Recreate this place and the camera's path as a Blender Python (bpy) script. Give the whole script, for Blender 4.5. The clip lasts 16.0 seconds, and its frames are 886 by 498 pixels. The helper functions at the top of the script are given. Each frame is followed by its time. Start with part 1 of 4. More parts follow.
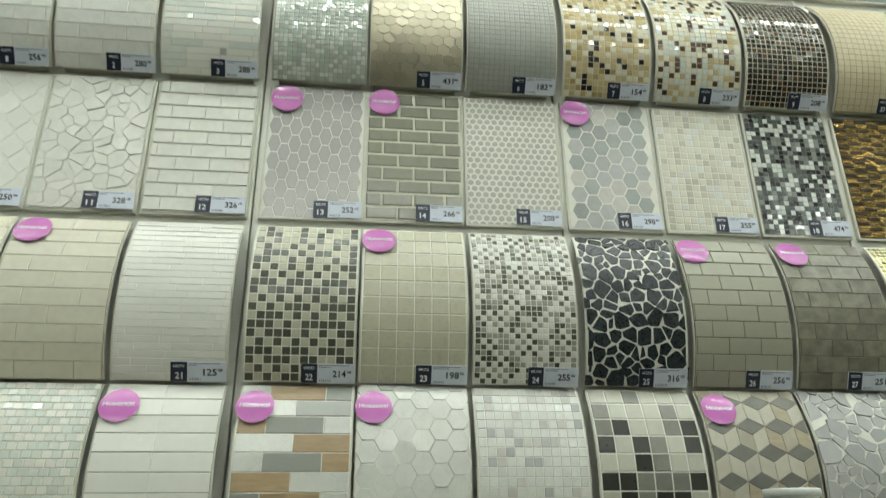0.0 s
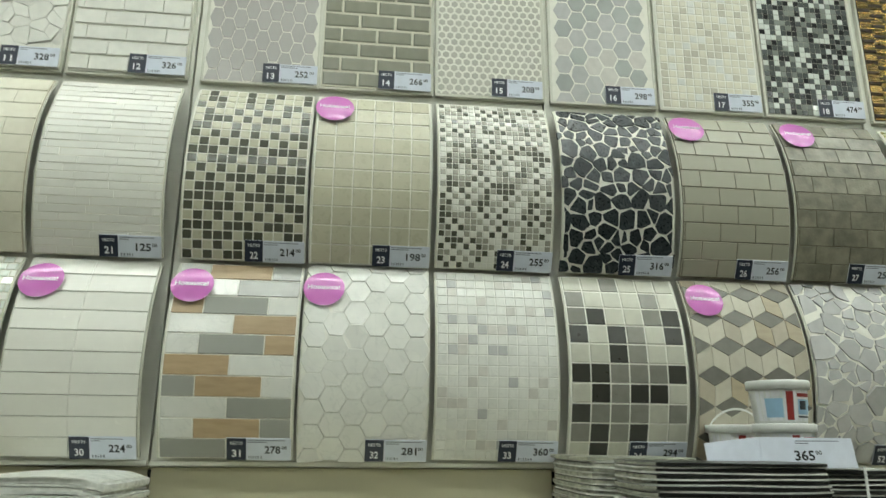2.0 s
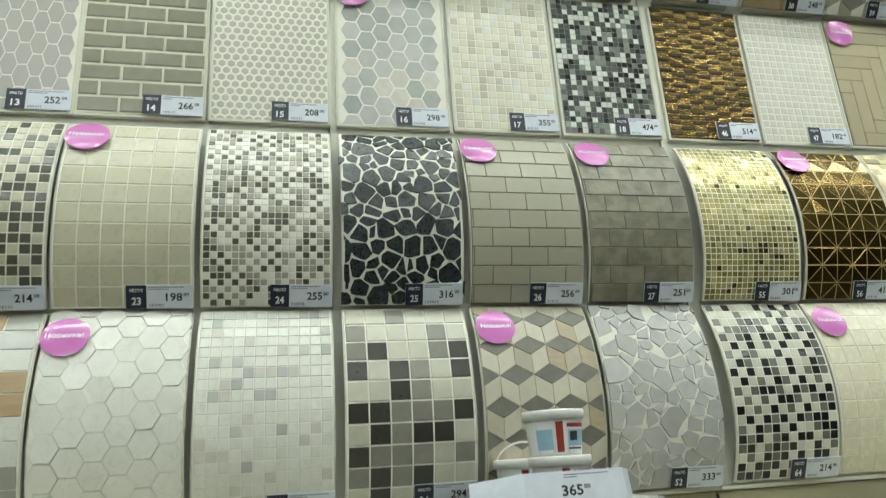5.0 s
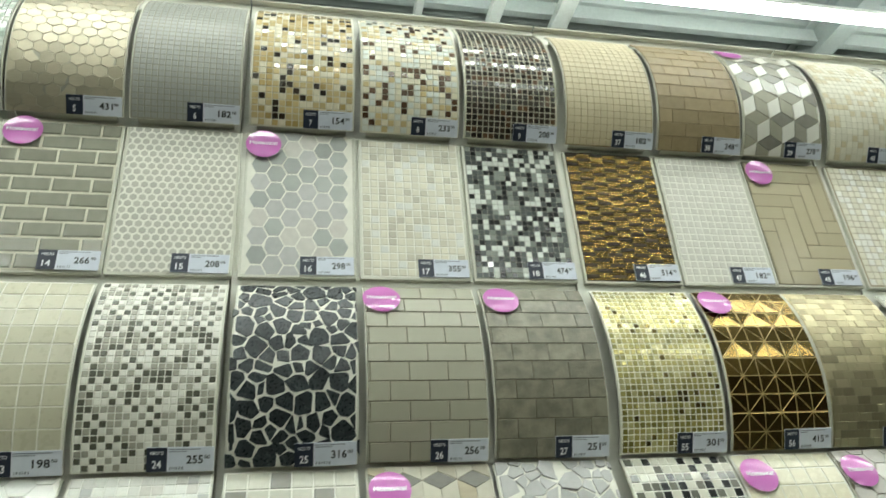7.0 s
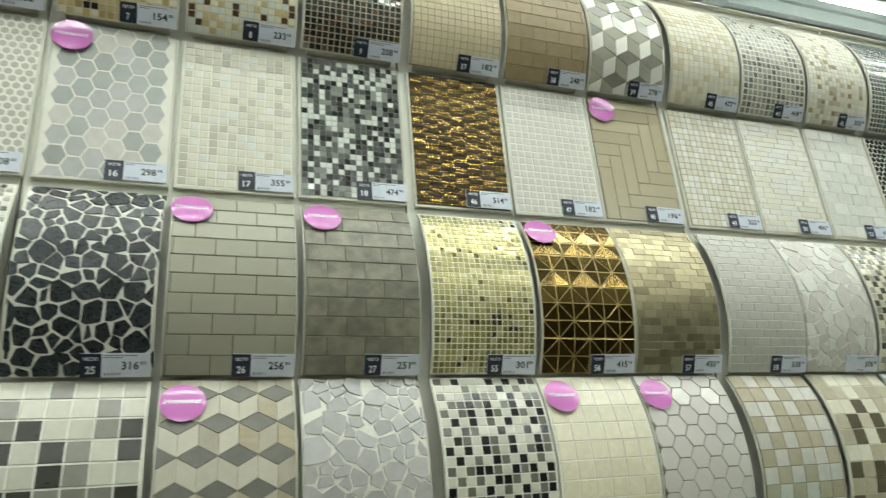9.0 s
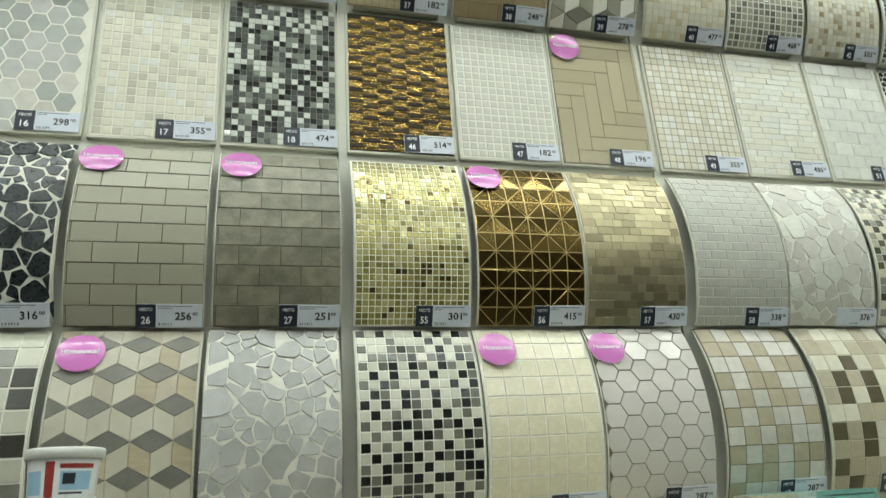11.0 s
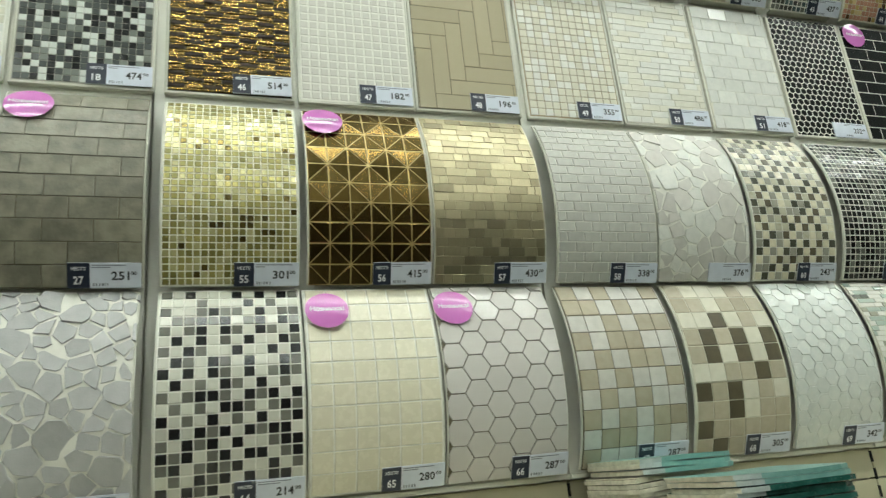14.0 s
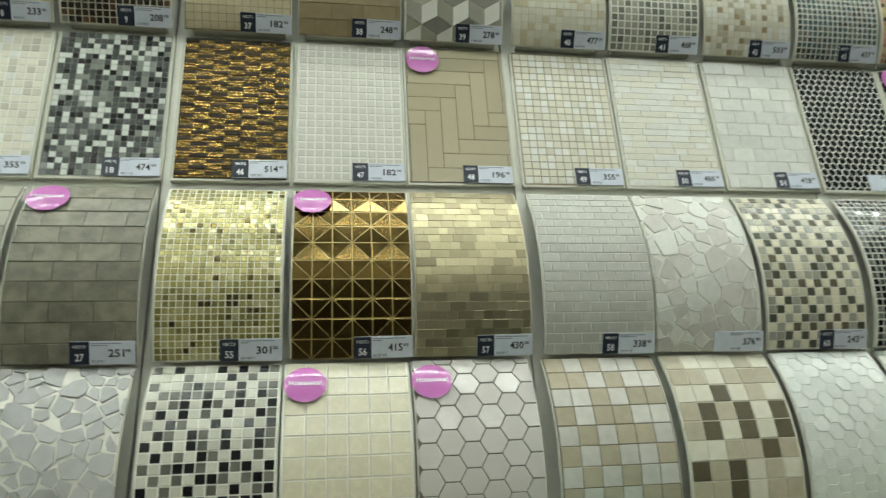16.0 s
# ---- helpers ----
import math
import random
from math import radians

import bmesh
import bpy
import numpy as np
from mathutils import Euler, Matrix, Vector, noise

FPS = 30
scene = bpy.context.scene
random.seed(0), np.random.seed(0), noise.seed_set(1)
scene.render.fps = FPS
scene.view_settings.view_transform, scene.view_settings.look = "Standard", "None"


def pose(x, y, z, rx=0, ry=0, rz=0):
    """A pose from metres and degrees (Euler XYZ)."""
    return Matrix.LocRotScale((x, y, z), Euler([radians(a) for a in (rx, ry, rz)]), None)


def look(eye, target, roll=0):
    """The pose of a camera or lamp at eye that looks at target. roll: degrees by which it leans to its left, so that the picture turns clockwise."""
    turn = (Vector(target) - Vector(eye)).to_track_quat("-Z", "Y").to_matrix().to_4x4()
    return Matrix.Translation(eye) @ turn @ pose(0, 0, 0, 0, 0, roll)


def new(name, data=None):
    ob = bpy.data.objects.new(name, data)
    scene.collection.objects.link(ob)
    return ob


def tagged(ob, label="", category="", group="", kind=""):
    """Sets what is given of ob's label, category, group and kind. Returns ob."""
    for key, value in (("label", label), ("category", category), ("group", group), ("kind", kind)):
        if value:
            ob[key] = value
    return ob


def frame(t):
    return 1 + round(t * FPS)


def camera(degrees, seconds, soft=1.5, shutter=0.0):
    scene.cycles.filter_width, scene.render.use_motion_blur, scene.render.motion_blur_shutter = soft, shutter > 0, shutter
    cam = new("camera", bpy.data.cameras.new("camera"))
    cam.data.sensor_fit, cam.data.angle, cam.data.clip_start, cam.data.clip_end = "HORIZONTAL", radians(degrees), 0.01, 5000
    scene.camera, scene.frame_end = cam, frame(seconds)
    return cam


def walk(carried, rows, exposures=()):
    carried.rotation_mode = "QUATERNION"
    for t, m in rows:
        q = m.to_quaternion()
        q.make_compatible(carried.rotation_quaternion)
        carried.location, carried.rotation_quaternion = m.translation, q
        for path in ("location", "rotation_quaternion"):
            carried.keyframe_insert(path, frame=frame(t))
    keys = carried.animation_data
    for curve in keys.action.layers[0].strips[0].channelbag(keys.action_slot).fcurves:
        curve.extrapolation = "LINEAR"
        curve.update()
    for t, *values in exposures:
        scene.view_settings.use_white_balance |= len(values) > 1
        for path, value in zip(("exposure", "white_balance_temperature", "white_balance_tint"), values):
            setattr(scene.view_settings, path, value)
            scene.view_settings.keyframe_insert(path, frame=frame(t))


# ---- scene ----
cam = camera(64.9, 16.0, soft=1.3, shutter=0.5)
PATH = [
    (0, (1.385, 0.139, 1.57), (1.594, 1.985, 2.311), -0.5),
    (0.5, (1.387, 0.224, 1.576), (1.626, 2.087, 2.263), -0.7),
    (1, (1.415, 0.31, 1.547), (1.617, 2.173, 2.246), -3.0),
    (1.5, (1.451, 0.354, 1.534), (1.695, 2.24, 2.155), -1.1),
    (2, (1.523, 0.365, 1.515), (1.733, 2.283, 2.042), 0.6),
    (2.5, (1.643, 0.365, 1.532), (1.824, 2.297, 2.016), 0.8),
    (3, (1.749, 0.351, 1.525), (2.001, 2.277, 1.998), -0.0),
    (3.5, (1.823, 0.313, 1.528), (2.151, 2.222, 2.024), -0.8),
    (3.7, (1.855, 0.311, 1.531), (2.203, 2.217, 2.024), -0.9),
    (5.8, (1.993, 0.478, 1.589), (2.443, 2.286, 2.315), -4.9),
    (6, (2.039, 0.455, 1.605), (2.452, 2.259, 2.364), -5.4),
    (6.5, (2.1, 0.43, 1.62), (2.497, 2.204, 2.454), -6.1),
    (7, (2.206, 0.379, 1.626), (2.611, 2.111, 2.54), -4.5),
    (7.5, (2.275, 0.351, 1.616), (2.699, 2.057, 2.569), -5.6),
    (8, (2.345, 0.337, 1.592), (2.847, 2.047, 2.499), -6.1),
    (8.5, (2.385, 0.336, 1.588), (2.989, 2.068, 2.383), -4.2),
    (9, (2.452, 0.375, 1.573), (3.118, 2.112, 2.308), -4.8),
    (9.2, (2.479, 0.384, 1.581), (3.183, 2.104, 2.32), -4.4),
    (11.3, (2.892, 0.404, 1.498), (3.365, 2.235, 2.149), -3.8),
    (11.5, (2.909, 0.405, 1.492), (3.379, 2.252, 2.1), -3.7),
    (12, (2.932, 0.395, 1.476), (3.375, 2.263, 2.036), -2.9),
    (12.5, (2.973, 0.379, 1.496), (3.476, 2.241, 2.025), -3.4),
    (13, (3.031, 0.453, 1.484), (3.62, 2.284, 2.033), -2.7),
    (13.5, (3.134, 0.478, 1.513), (3.736, 2.289, 2.111), -4.3),
    (14, (3.21, 0.505, 1.495), (3.822, 2.31, 2.1), -5.5),
    (14.5, (3.34, 0.445, 1.525), (3.881, 2.271, 2.137), -3.7),
    (15, (3.421, 0.392, 1.531), (3.939, 2.193, 2.23), -4.8),
    (15.5, (3.465, 0.369, 1.529), (3.929, 2.169, 2.266), -3.2),
    (16, (3.525, 0.368, 1.542), (3.839, 2.201, 2.278), -3.4),
]
EXPOSURES = [(0.0, -0.15), (1.5, -0.10), (2.5, -0.05), (3.5, 0.02), (6.0, 0.13), (7.5, 0.04), (8.5, 0.07), (9.0, 0.10), (11.5, 0.10), (13.0, 0.11), (14.5, 0.02), (16.0, -0.07)]
walk(cam, [(t, look(eye, target, roll)) for t, eye, target, roll in PATH], EXPOSURES)

# ---- world and lamps: an indoor shop, lit by long linear luminaires and two added fill rows ----
world = bpy.data.worlds.new("world")
scene.world = world
world.use_nodes = True
world.node_tree.nodes["Background"].inputs[0].default_value = (0.75, 0.85, 0.8, 1)
world.node_tree.nodes["Background"].inputs[1].default_value = 0.02
LAMP_Z = 5.9
# 3.99 is visible, 0.97 follows from highlights; -0.45 and -5.07 are added fill
LAMP_ROWS = [0.97, 3.99, -0.45, -5.07]
LAMP_COLOUR = (0.925, 1.0, 0.94, 1.0)
LAMP_STRENGTH = 46.0


# ---- materials ----
def lin(h):
    v = [int(h[i:i + 2], 16) / 255 for i in (0, 2, 4)]
    return tuple(c / 12.92 if c <= 0.04045 else ((c + 0.055) / 1.055) ** 2.4 for c in v) + (1.0,)


MATS = {}


def mat(name, base, rough=0.3, metal=0.0, var=0.12, second=None, amount=0.5, scale=40.0, bump=0.15, bump_scale=300.0, vein=None, coat=0.0, stretch=(1, 1, 1)):
    """A tile or paint: base colour with piece-to-piece variation, cloudy second colour, optional veins, fine relief."""
    if name in MATS:
        return MATS[name]
    m = bpy.data.materials.new(name)
    m.use_nodes = True
    n, l = m.node_tree.nodes, m.node_tree.links
    b = n["Principled BSDF"]
    b.inputs["Metallic"].default_value = metal
    b.inputs["Coat Weight"].default_value = coat
    geo, info = n.new("ShaderNodeNewGeometry"), n.new("ShaderNodeObjectInfo")
    add = n.new("ShaderNodeMath")
    l.new(geo.outputs["Random Per Island"], add.inputs[0])
    l.new(info.outputs["Random"], add.inputs[1])
    fr = n.new("ShaderNodeMath")
    fr.operation = "FRACT"
    l.new(add.outputs[0], fr.inputs[0])
    shift = n.new("ShaderNodeVectorMath")
    shift.operation = "MULTIPLY_ADD"
    comb = n.new("ShaderNodeCombineXYZ")
    for k in range(3):
        l.new(fr.outputs[0], comb.inputs[k])
    l.new(geo.outputs["Position"], shift.inputs[0])
    shift.inputs[1].default_value = stretch
    l.new(comb.outputs[0], shift.inputs[2])
    noise_a = n.new("ShaderNodeTexNoise")
    noise_a.inputs["Scale"].default_value, noise_a.inputs["Detail"].default_value = scale, 5
    l.new(shift.outputs[0], noise_a.inputs["Vector"])
    ramp = n.new("ShaderNodeMapRange")
    ramp.inputs[1].default_value, ramp.inputs[2].default_value = 0.38, 0.66
    ramp.inputs[3].default_value, ramp.inputs[4].default_value = 0, amount
    l.new(noise_a.outputs[0], ramp.inputs[0])
    mix = n.new("ShaderNodeMix")
    mix.data_type = "RGBA"
    c = lin(base)
    mix.inputs[6].default_value = c
    mix.inputs[7].default_value = lin(second) if second else tuple(x * 0.86 for x in c[:3]) + (1,)
    l.new(ramp.outputs[0], mix.inputs[0])
    out = mix.outputs[2]
    if vein:
        w = n.new("ShaderNodeTexNoise")
        w.inputs["Scale"].default_value, w.inputs["Detail"].default_value, w.inputs["Distortion"].default_value = 14, 4, 1.2
        l.new(shift.outputs[0], w.inputs["Vector"])
        ab = n.new("ShaderNodeMath")
        ab.operation = "COMPARE"
        ab.inputs[1].default_value, ab.inputs[2].default_value = 0.5, 0.012
        l.new(w.outputs[0], ab.inputs[0])
        half = n.new("ShaderNodeMath")
        half.operation = "MULTIPLY"
        half.inputs[1].default_value = 0.2
        l.new(ab.outputs[0], half.inputs[0])
        mv = n.new("ShaderNodeMix")
        mv.data_type = "RGBA"
        l.new(half.outputs[0], mv.inputs[0])
        l.new(out, mv.inputs[6])
        mv.inputs[7].default_value = lin(vein)
        out = mv.outputs[2]
    hsv = n.new("ShaderNodeHueSaturation")
    mr = n.new("ShaderNodeMapRange")
    mr.inputs[3].default_value, mr.inputs[4].default_value = 1 - var, 1 + var
    l.new(fr.outputs[0], mr.inputs[0])
    l.new(mr.outputs[0], hsv.inputs["Value"])
    l.new(out, hsv.inputs["Color"])
    l.new(hsv.outputs[0], b.inputs["Base Color"])
    noise_b = n.new("ShaderNodeTexNoise")
    noise_b.inputs["Scale"].default_value, noise_b.inputs["Detail"].default_value = bump_scale, 3
    l.new(shift.outputs[0], noise_b.inputs["Vector"])
    rr = n.new("ShaderNodeMapRange")
    rr.inputs[3].default_value, rr.inputs[4].default_value = max(0.02, rough * 0.75), min(1, rough * 1.3)
    l.new(noise_b.outputs[0], rr.inputs[0])
    l.new(rr.outputs[0], b.inputs["Roughness"])
    if bump:
        bp = n.new("ShaderNodeBump")
        bp.inputs["Strength"].default_value, bp.inputs["Distance"].default_value = bump, 0.002
        l.new(noise_b.outputs[0], bp.inputs["Height"])
        l.new(bp.outputs[0], b.inputs["Normal"])
    MATS[name] = m
    return m


GLOSS = dict(rough=0.17, bump=0.04, bump_scale=60)
GLASS = dict(rough=0.12, bump=0.05, bump_scale=80, coat=0.5)
STONE = dict(rough=0.5, bump=0.25, bump_scale=260)
METAL = dict(rough=0.3, metal=1.0, bump=0.05, bump_scale=400)
mat("grout_white", "e4e2d6", 0.8, var=0.0, bump_scale=500)
mat("grout_cream", "cdc9b4", 0.8, var=0.0, bump_scale=500)
mat("grout_grey", "9c9a8c", 0.8, var=0.0, bump_scale=500)
mat("grout_dark", "3a3834", 0.8, var=0.0, bump_scale=500)
mat("white_gloss", "e2e0d6", amount=0.14, var=0.03, rough=0.24, bump=0.04, bump_scale=60)
mat("white_matt", "e0ded4", var=0.04, **STONE)
mat("marble_white", "dddcd4", second="cdcdc7", amount=0.3, vein="b4b4ae", var=0.04, **GLOSS)
mat("marble_pale", "d9d8cf", second="c3c4bb", amount=0.4, vein="b5b5ae", var=0.07, **STONE)
mat("marble_soft", "c9c5bc", second="b6b2aa", var=0.07, **STONE)
mat("greige_stone", "bfb9a6", second="b2ab98", var=0.08, **STONE)
mat("cream_pale", "d8d3c0", second="cec8b3", var=0.04, **STONE)
mat("buff_stone", "cbbf9f", second="c2b593", var=0.03, **STONE)
mat("cream_white", "dcd8c8", second="d3cebc", var=0.04, **STONE)
mat("white_grey", "c9c4bd", amount=0.14, var=0.03, **GLOSS)
mat("gold_olive", "999050", 0.24, 0.5, var=0.15, bump=0.06, bump_scale=80)
mat("brick_marble", "bcbab1", second="aeaca3", var=0.06, **STONE)
mat("herring_beige", "b3a98d", amount=0.14, second="ab9f83", var=0.05, **GLOSS)
mat("bounce_dark", "4a4740", 0.5, var=0.0, second="3b3932", scale=2)
mat("sheet_paper", "dcddd4", 0.35, second="9a9b93", amount=0.6, scale=40, var=0.2)
mat("cube_side", "b3ab98", second="a39a86", amount=0.8, scale=20, var=0.1, **STONE)
mat("cube_dark", "75736a", second="64625a", var=0.12, **STONE)
mat("hex_grey", "a2a49f", second="93968f", amount=0.8, scale=18, var=0.12, **STONE)
mat("cube_pale", "beb9a8", second="b3ad9a", var=0.08, **STONE)
mat("tan_dark", "8d7a5a", 0.6, var=0.0)
mat("hex_lilac", "b3afab", amount=0.14, second="a9a7a1", var=0.04, **GLOSS)
mat("tile_chalk", "cdc9be", second="c2beb3", var=0.04, **STONE)
mat("olive_dark", "57574a", second="4a4a3f", var=0.14, rough=0.2, bump=0.04, bump_scale=60)
mat("marble_grey", "b4b3b0", second="a3a29f", var=0.08, **STONE)
mat("cream_gloss", "ddd6bd", amount=0.14, var=0.03, rough=0.26, bump=0.04, bump_scale=60)
mat("cream_stone", "d6d1be", second="cac4ae", var=0.06, **STONE)
mat("beige_gloss", "bdb9a1", amount=0.14, var=0.04, rough=0.28, bump=0.04, bump_scale=60)
mat("beige_stone", "b6ad96", second="a89d84", var=0.07, **STONE)
mat("tan_stone", "9a8866", second="887757", var=0.1, **STONE)
mat("sand_stone", "aea38b", second="a0947a", var=0.08, **STONE)
mat("taupe_gloss", "a19e8c", amount=0.14, second="979482", var=0.05, rough=0.36, bump=0.04, bump_scale=60)
mat("grey_gloss", "9d9d95", amount=0.14, var=0.05, **GLOSS)
mat("grey_mid", "86847a", second="79776b", var=0.08, rough=0.3, bump=0.04, bump_scale=60)
mat("grey_pale", "c0beae", var=0.06, rough=0.3, bump=0.04, bump_scale=60)
mat("grey_dark", "3b3a33", second="302f29", var=0.12, rough=0.3, bump=0.04, bump_scale=60)
mat("olive_metro", "8e8d7e", second="848374", var=0.05, **GLOSS)
mat("slate", "8a8674", second="646052", amount=0.8, scale=22, var=0.1, rough=0.36, bump=0.4, bump_scale=120)
mat("black_gloss", "1d1d1d", var=0.2, **GLOSS)
mat("black_marble", "1f2426", second="343b3d", amount=0.6, vein="6d7370", var=0.3, rough=0.28, bump=0.15, bump_scale=150)
mat("black_brown", "2b241d", second="40352a", var=0.3, **GLASS)
mat("brown_stone", "60573f", second="4e4735", var=0.15, **STONE)
mat("brown_glass", "5a4330", var=0.2, **GLASS)
mat("wood_print", "b39b7a", second="a18a69", amount=0.7, scale=16, stretch=(1, 1, 5), var=0.1, rough=0.4, bump=0.2)
mat("glass_white", "d9ddd4", var=0.04, **GLASS)
mat("glass_green", "b9c4b8", var=0.07, **GLASS)
mat("grey_warm", "a3a092", var=0.1, **GLOSS)
mat("hex_pale", "b2afa2", amount=0.14, var=0.06, rough=0.3, bump=0.04, bump_scale=60)
mat("grey_cool", "4d514e", second="3d413e", var=0.2, **GLOSS)
mat("steel_glass", "83877f", var=0.15, **GLASS)
mat("check_pale", "cccabb", amount=0.14, var=0.08, **GLOSS)
mat("check_grey", "6d6c62", second="5d5c53", var=0.18, **GLOSS)
mat("cube_tan", "b1a58a", second="a49780", amount=0.7, var=0.06, scale=18, stretch=(1, 1, 5), rough=0.5, bump=0.2, bump_scale=260)
mat("glass_smoke", "77786f", var=0.15, **GLASS)
mat("glass_teal", "5d6b6b", var=0.2, **GLASS)
mat("glass_amber", "b8a06a", var=0.15, **GLASS)
mat("glass_sand", "cdb98a", var=0.1, **GLASS)
mat("glass_pink", "b98b75", var=0.15, **GLASS)
mat("ice_white", "d6d8d0", second="c3cac4", var=0.05, rough=0.25, bump=0.1, bump_scale=80)
mat("silver_mirror", "d8ddd5", 0.14, 0.35, var=0.15, bump=0.05, bump_scale=60)
mat("silver_brushed", "a6a7a0", 0.36, 0.15, var=0.03, bump=0.05)
mat("champagne", "b8b09a", 0.42, 0.75, var=0.12, bump=0.06, stretch=(1, 1, 10))
mat("gold_glass", "b8ad68", 0.24, 0.5, var=0.15, bump=0.06, bump_scale=80)
mat("gold_pale", "ddd59c", 0.24, 0.55, var=0.12, bump=0.06, bump_scale=80)
mat("gold_dark", "7a6a34", 0.2, 0.8, var=0.25, bump=0.06, bump_scale=80)
mat("gold_brushed", "aca283", 0.38, 0.85, var=0.32, bump=0.08, stretch=(8, 1, 1))
mat("gold_mirror", "7d673c", 0.14, 1.0, var=0.2, bump=0.06, bump_scale=40)
mat("gold_edge", "b9a36c", 0.35, 0.4, var=0.1)
mat("bronze", "caa762", 0.2, 0.8, var=0.35, second="221809", amount=1.0, scale=300, bump=1.0, bump_scale=300)
mat("bronze_dark", "2c210f", 0.75, 0.0, var=0.3, bump=0.4, bump_scale=150)
mat("board_white", "e4e3d8", 0.45, var=0.0, second="dcdbce", scale=4, bump=0.05)
mat("board_edge", "cfcebf", 0.5, var=0.0)
mat("back_panel_paint", "b3ae93", 0.45, var=0.0, second="a9a489", scale=5, bump=0.06)
mat("upright_paint", "c9c7b4", 0.4, var=0.0, bump=0.04)
mat("slot_shade", "0d0d0c", 0.9, var=0.0)
mat("tag_white", "d3d8e2", 0.35, var=0.03, bump=0.02)
mat("tag_navy", "1b2233", 0.35, var=0.05, bump=0.02)
mat("ink_black", "15161a", 0.5, var=0.0, bump=0)
mat("ink_white", "e8e8ea", 0.5, var=0.0, bump=0)
mat("ink_grey", "7d828c", 0.5, var=0.0, bump=0)
mat("sticker_pink", "c874ba", 0.14, var=0.02, second="c26eb4", bump=0.02, bump_scale=30, coat=0.3)
mat("bucket_white", "e3e4df", 0.3, var=0.0, bump=0.03)
mat("label_red", "9c3a34", 0.35, var=0.0, bump=0)
mat("label_blue", "9cc0d8", 0.35, var=0.0, bump=0)
mat("label_dark", "2a3036", 0.35, var=0.0, bump=0)
mat("sheet_black", "171814", 0.3, second="2e2f2a", amount=0.7, scale=90, var=0.3)
mat("sheet_side", "a5a596", 0.4, second="5a5b50", amount=0.8, scale=55, var=0.25)
mat("sheet_film", "b9c2bd", 0.2, second="a3aea9", amount=0.6, scale=50, var=0.1)
mat("sheet_cream", "cbc6b0", 0.5, second="aaa58f", amount=0.8, scale=60, var=0.12)
mat("sheet_white", "cfd0c8", 0.4, second="a5a69d", amount=0.7, scale=60, var=0.1)
mat("sheet_teal", "6b988e", 0.3, second="83aaa0", amount=0.7, scale=50, var=0.1)
mat("sheet_green", "1f4a42", 0.25, second="2c6156", amount=0.7, scale=50, var=0.15)
mat("shelf_paint", "c8c5b0", 0.4, var=0.0, bump=0.04)
mat("floor_tile", "55544e", 0.3, second="4a4943", scale=3, var=0.03, bump=0.04)
mat("shop_wall", "d3d6cc", 0.7, second="aeb1a3", scale=2, var=0.0)
mat("roof_sheet", "9ba39f", 0.55, second="909894", scale=3, var=0.0, bump=0.05)
mat("steel_grey", "959d99", 0.45, 0.0, var=0.0, bump=0.04)
mat("steel_pale", "b3b9b3", 0.5, var=0.0, bump=0.04)
mat("housing_white", "d8dbd4", 0.4, var=0.0, bump=0.02)


# ---- mesh helpers ----
def mesh(name, verts, faces, mats, idx=None, smooth=False):
    me = bpy.data.meshes.new(name)
    me.from_pydata(verts, [], faces)
    for k in mats:
        me.materials.append(MATS[k])
    if idx is not None:
        me.polygons.foreach_set("material_index", idx)
    if smooth:
        me.polygons.foreach_set("use_smooth", [True] * len(me.polygons))
    me.update()
    return me


def child(name, me, parent, m=None, label="", kind=""):
    ob = new(name, me)
    ob.parent = parent
    if m is not None:
        ob.matrix_basis = m
    return tagged(ob, label, "", "", kind)


def thing(name, me, m, label, category, group="", kind=""):
    ob = new(name, me)
    ob.matrix_basis = m
    return tagged(ob, label, category, group, kind)


def box(x0, x1, y0, y1, z0, z1, bevel=0.0):
    bm = bmesh.new()
    bmesh.ops.create_cube(bm, size=1)
    for v in bm.verts:
        v.co = Vector(((x0 + x1) / 2 + v.co.x * (x1 - x0), (y0 + y1) / 2 + v.co.y * (y1 - y0), (z0 + z1) / 2 + v.co.z * (z1 - z0)))
    if bevel:
        bmesh.ops.bevel(bm, geom=bm.edges[:], offset=bevel, segments=2, affect="EDGES", profile=0.5)
    vs = [tuple(v.co) for v in bm.verts]
    bm.verts.index_update()
    fs = [tuple(v.index for v in f.verts) for f in bm.faces]
    bm.free()
    return vs, fs


def joined(parts):
    vs, fs = [], []
    for v, f in parts:
        k = len(vs)
        vs += v
        fs += [tuple(i + k for i in q) for q in f]
    return vs, fs


def block(name, dims, material, bevel=0.0):
    v, f = box(*dims, bevel)
    return mesh(name, v, f, [material])


def lathe(profile, n=32):
    """Turned body round z from (radius, z) pairs."""
    vs, fs = [], []
    for r, z in profile:
        vs += [(r * math.cos(2 * math.pi * i / n), r * math.sin(2 * math.pi * i / n), z) for i in range(n)]
    for j in range(len(profile) - 1):
        for i in range(n):
            a, b = j * n + i, j * n + (i + 1) % n
            fs.append((a, b, b + n, a + n))
    fs.append(tuple(range(n))[::-1])
    fs.append(tuple(range((len(profile) - 1) * n, len(profile) * n)))
    return vs, fs


# ---- the plan: panels hang in bays of three columns, four rows ----
WALL_Y = 2.215
PANEL_W = 0.316
LEFT = [0.003, 0.335, 0.673, 1.036, 1.366, 1.702, 2.047, 2.388, 2.727, 3.080, 3.420, 3.752, 4.103, 4.438, 4.778, 5.122, 5.457]
# panels hung a little off their column
SHIFTED = {(3, 8): -0.006, (3, 10): -0.013, (3, 11): -0.018, (3, 12): -0.010, (2, 11): -0.006, (2, 13): -0.008, (2, 14): -0.009}
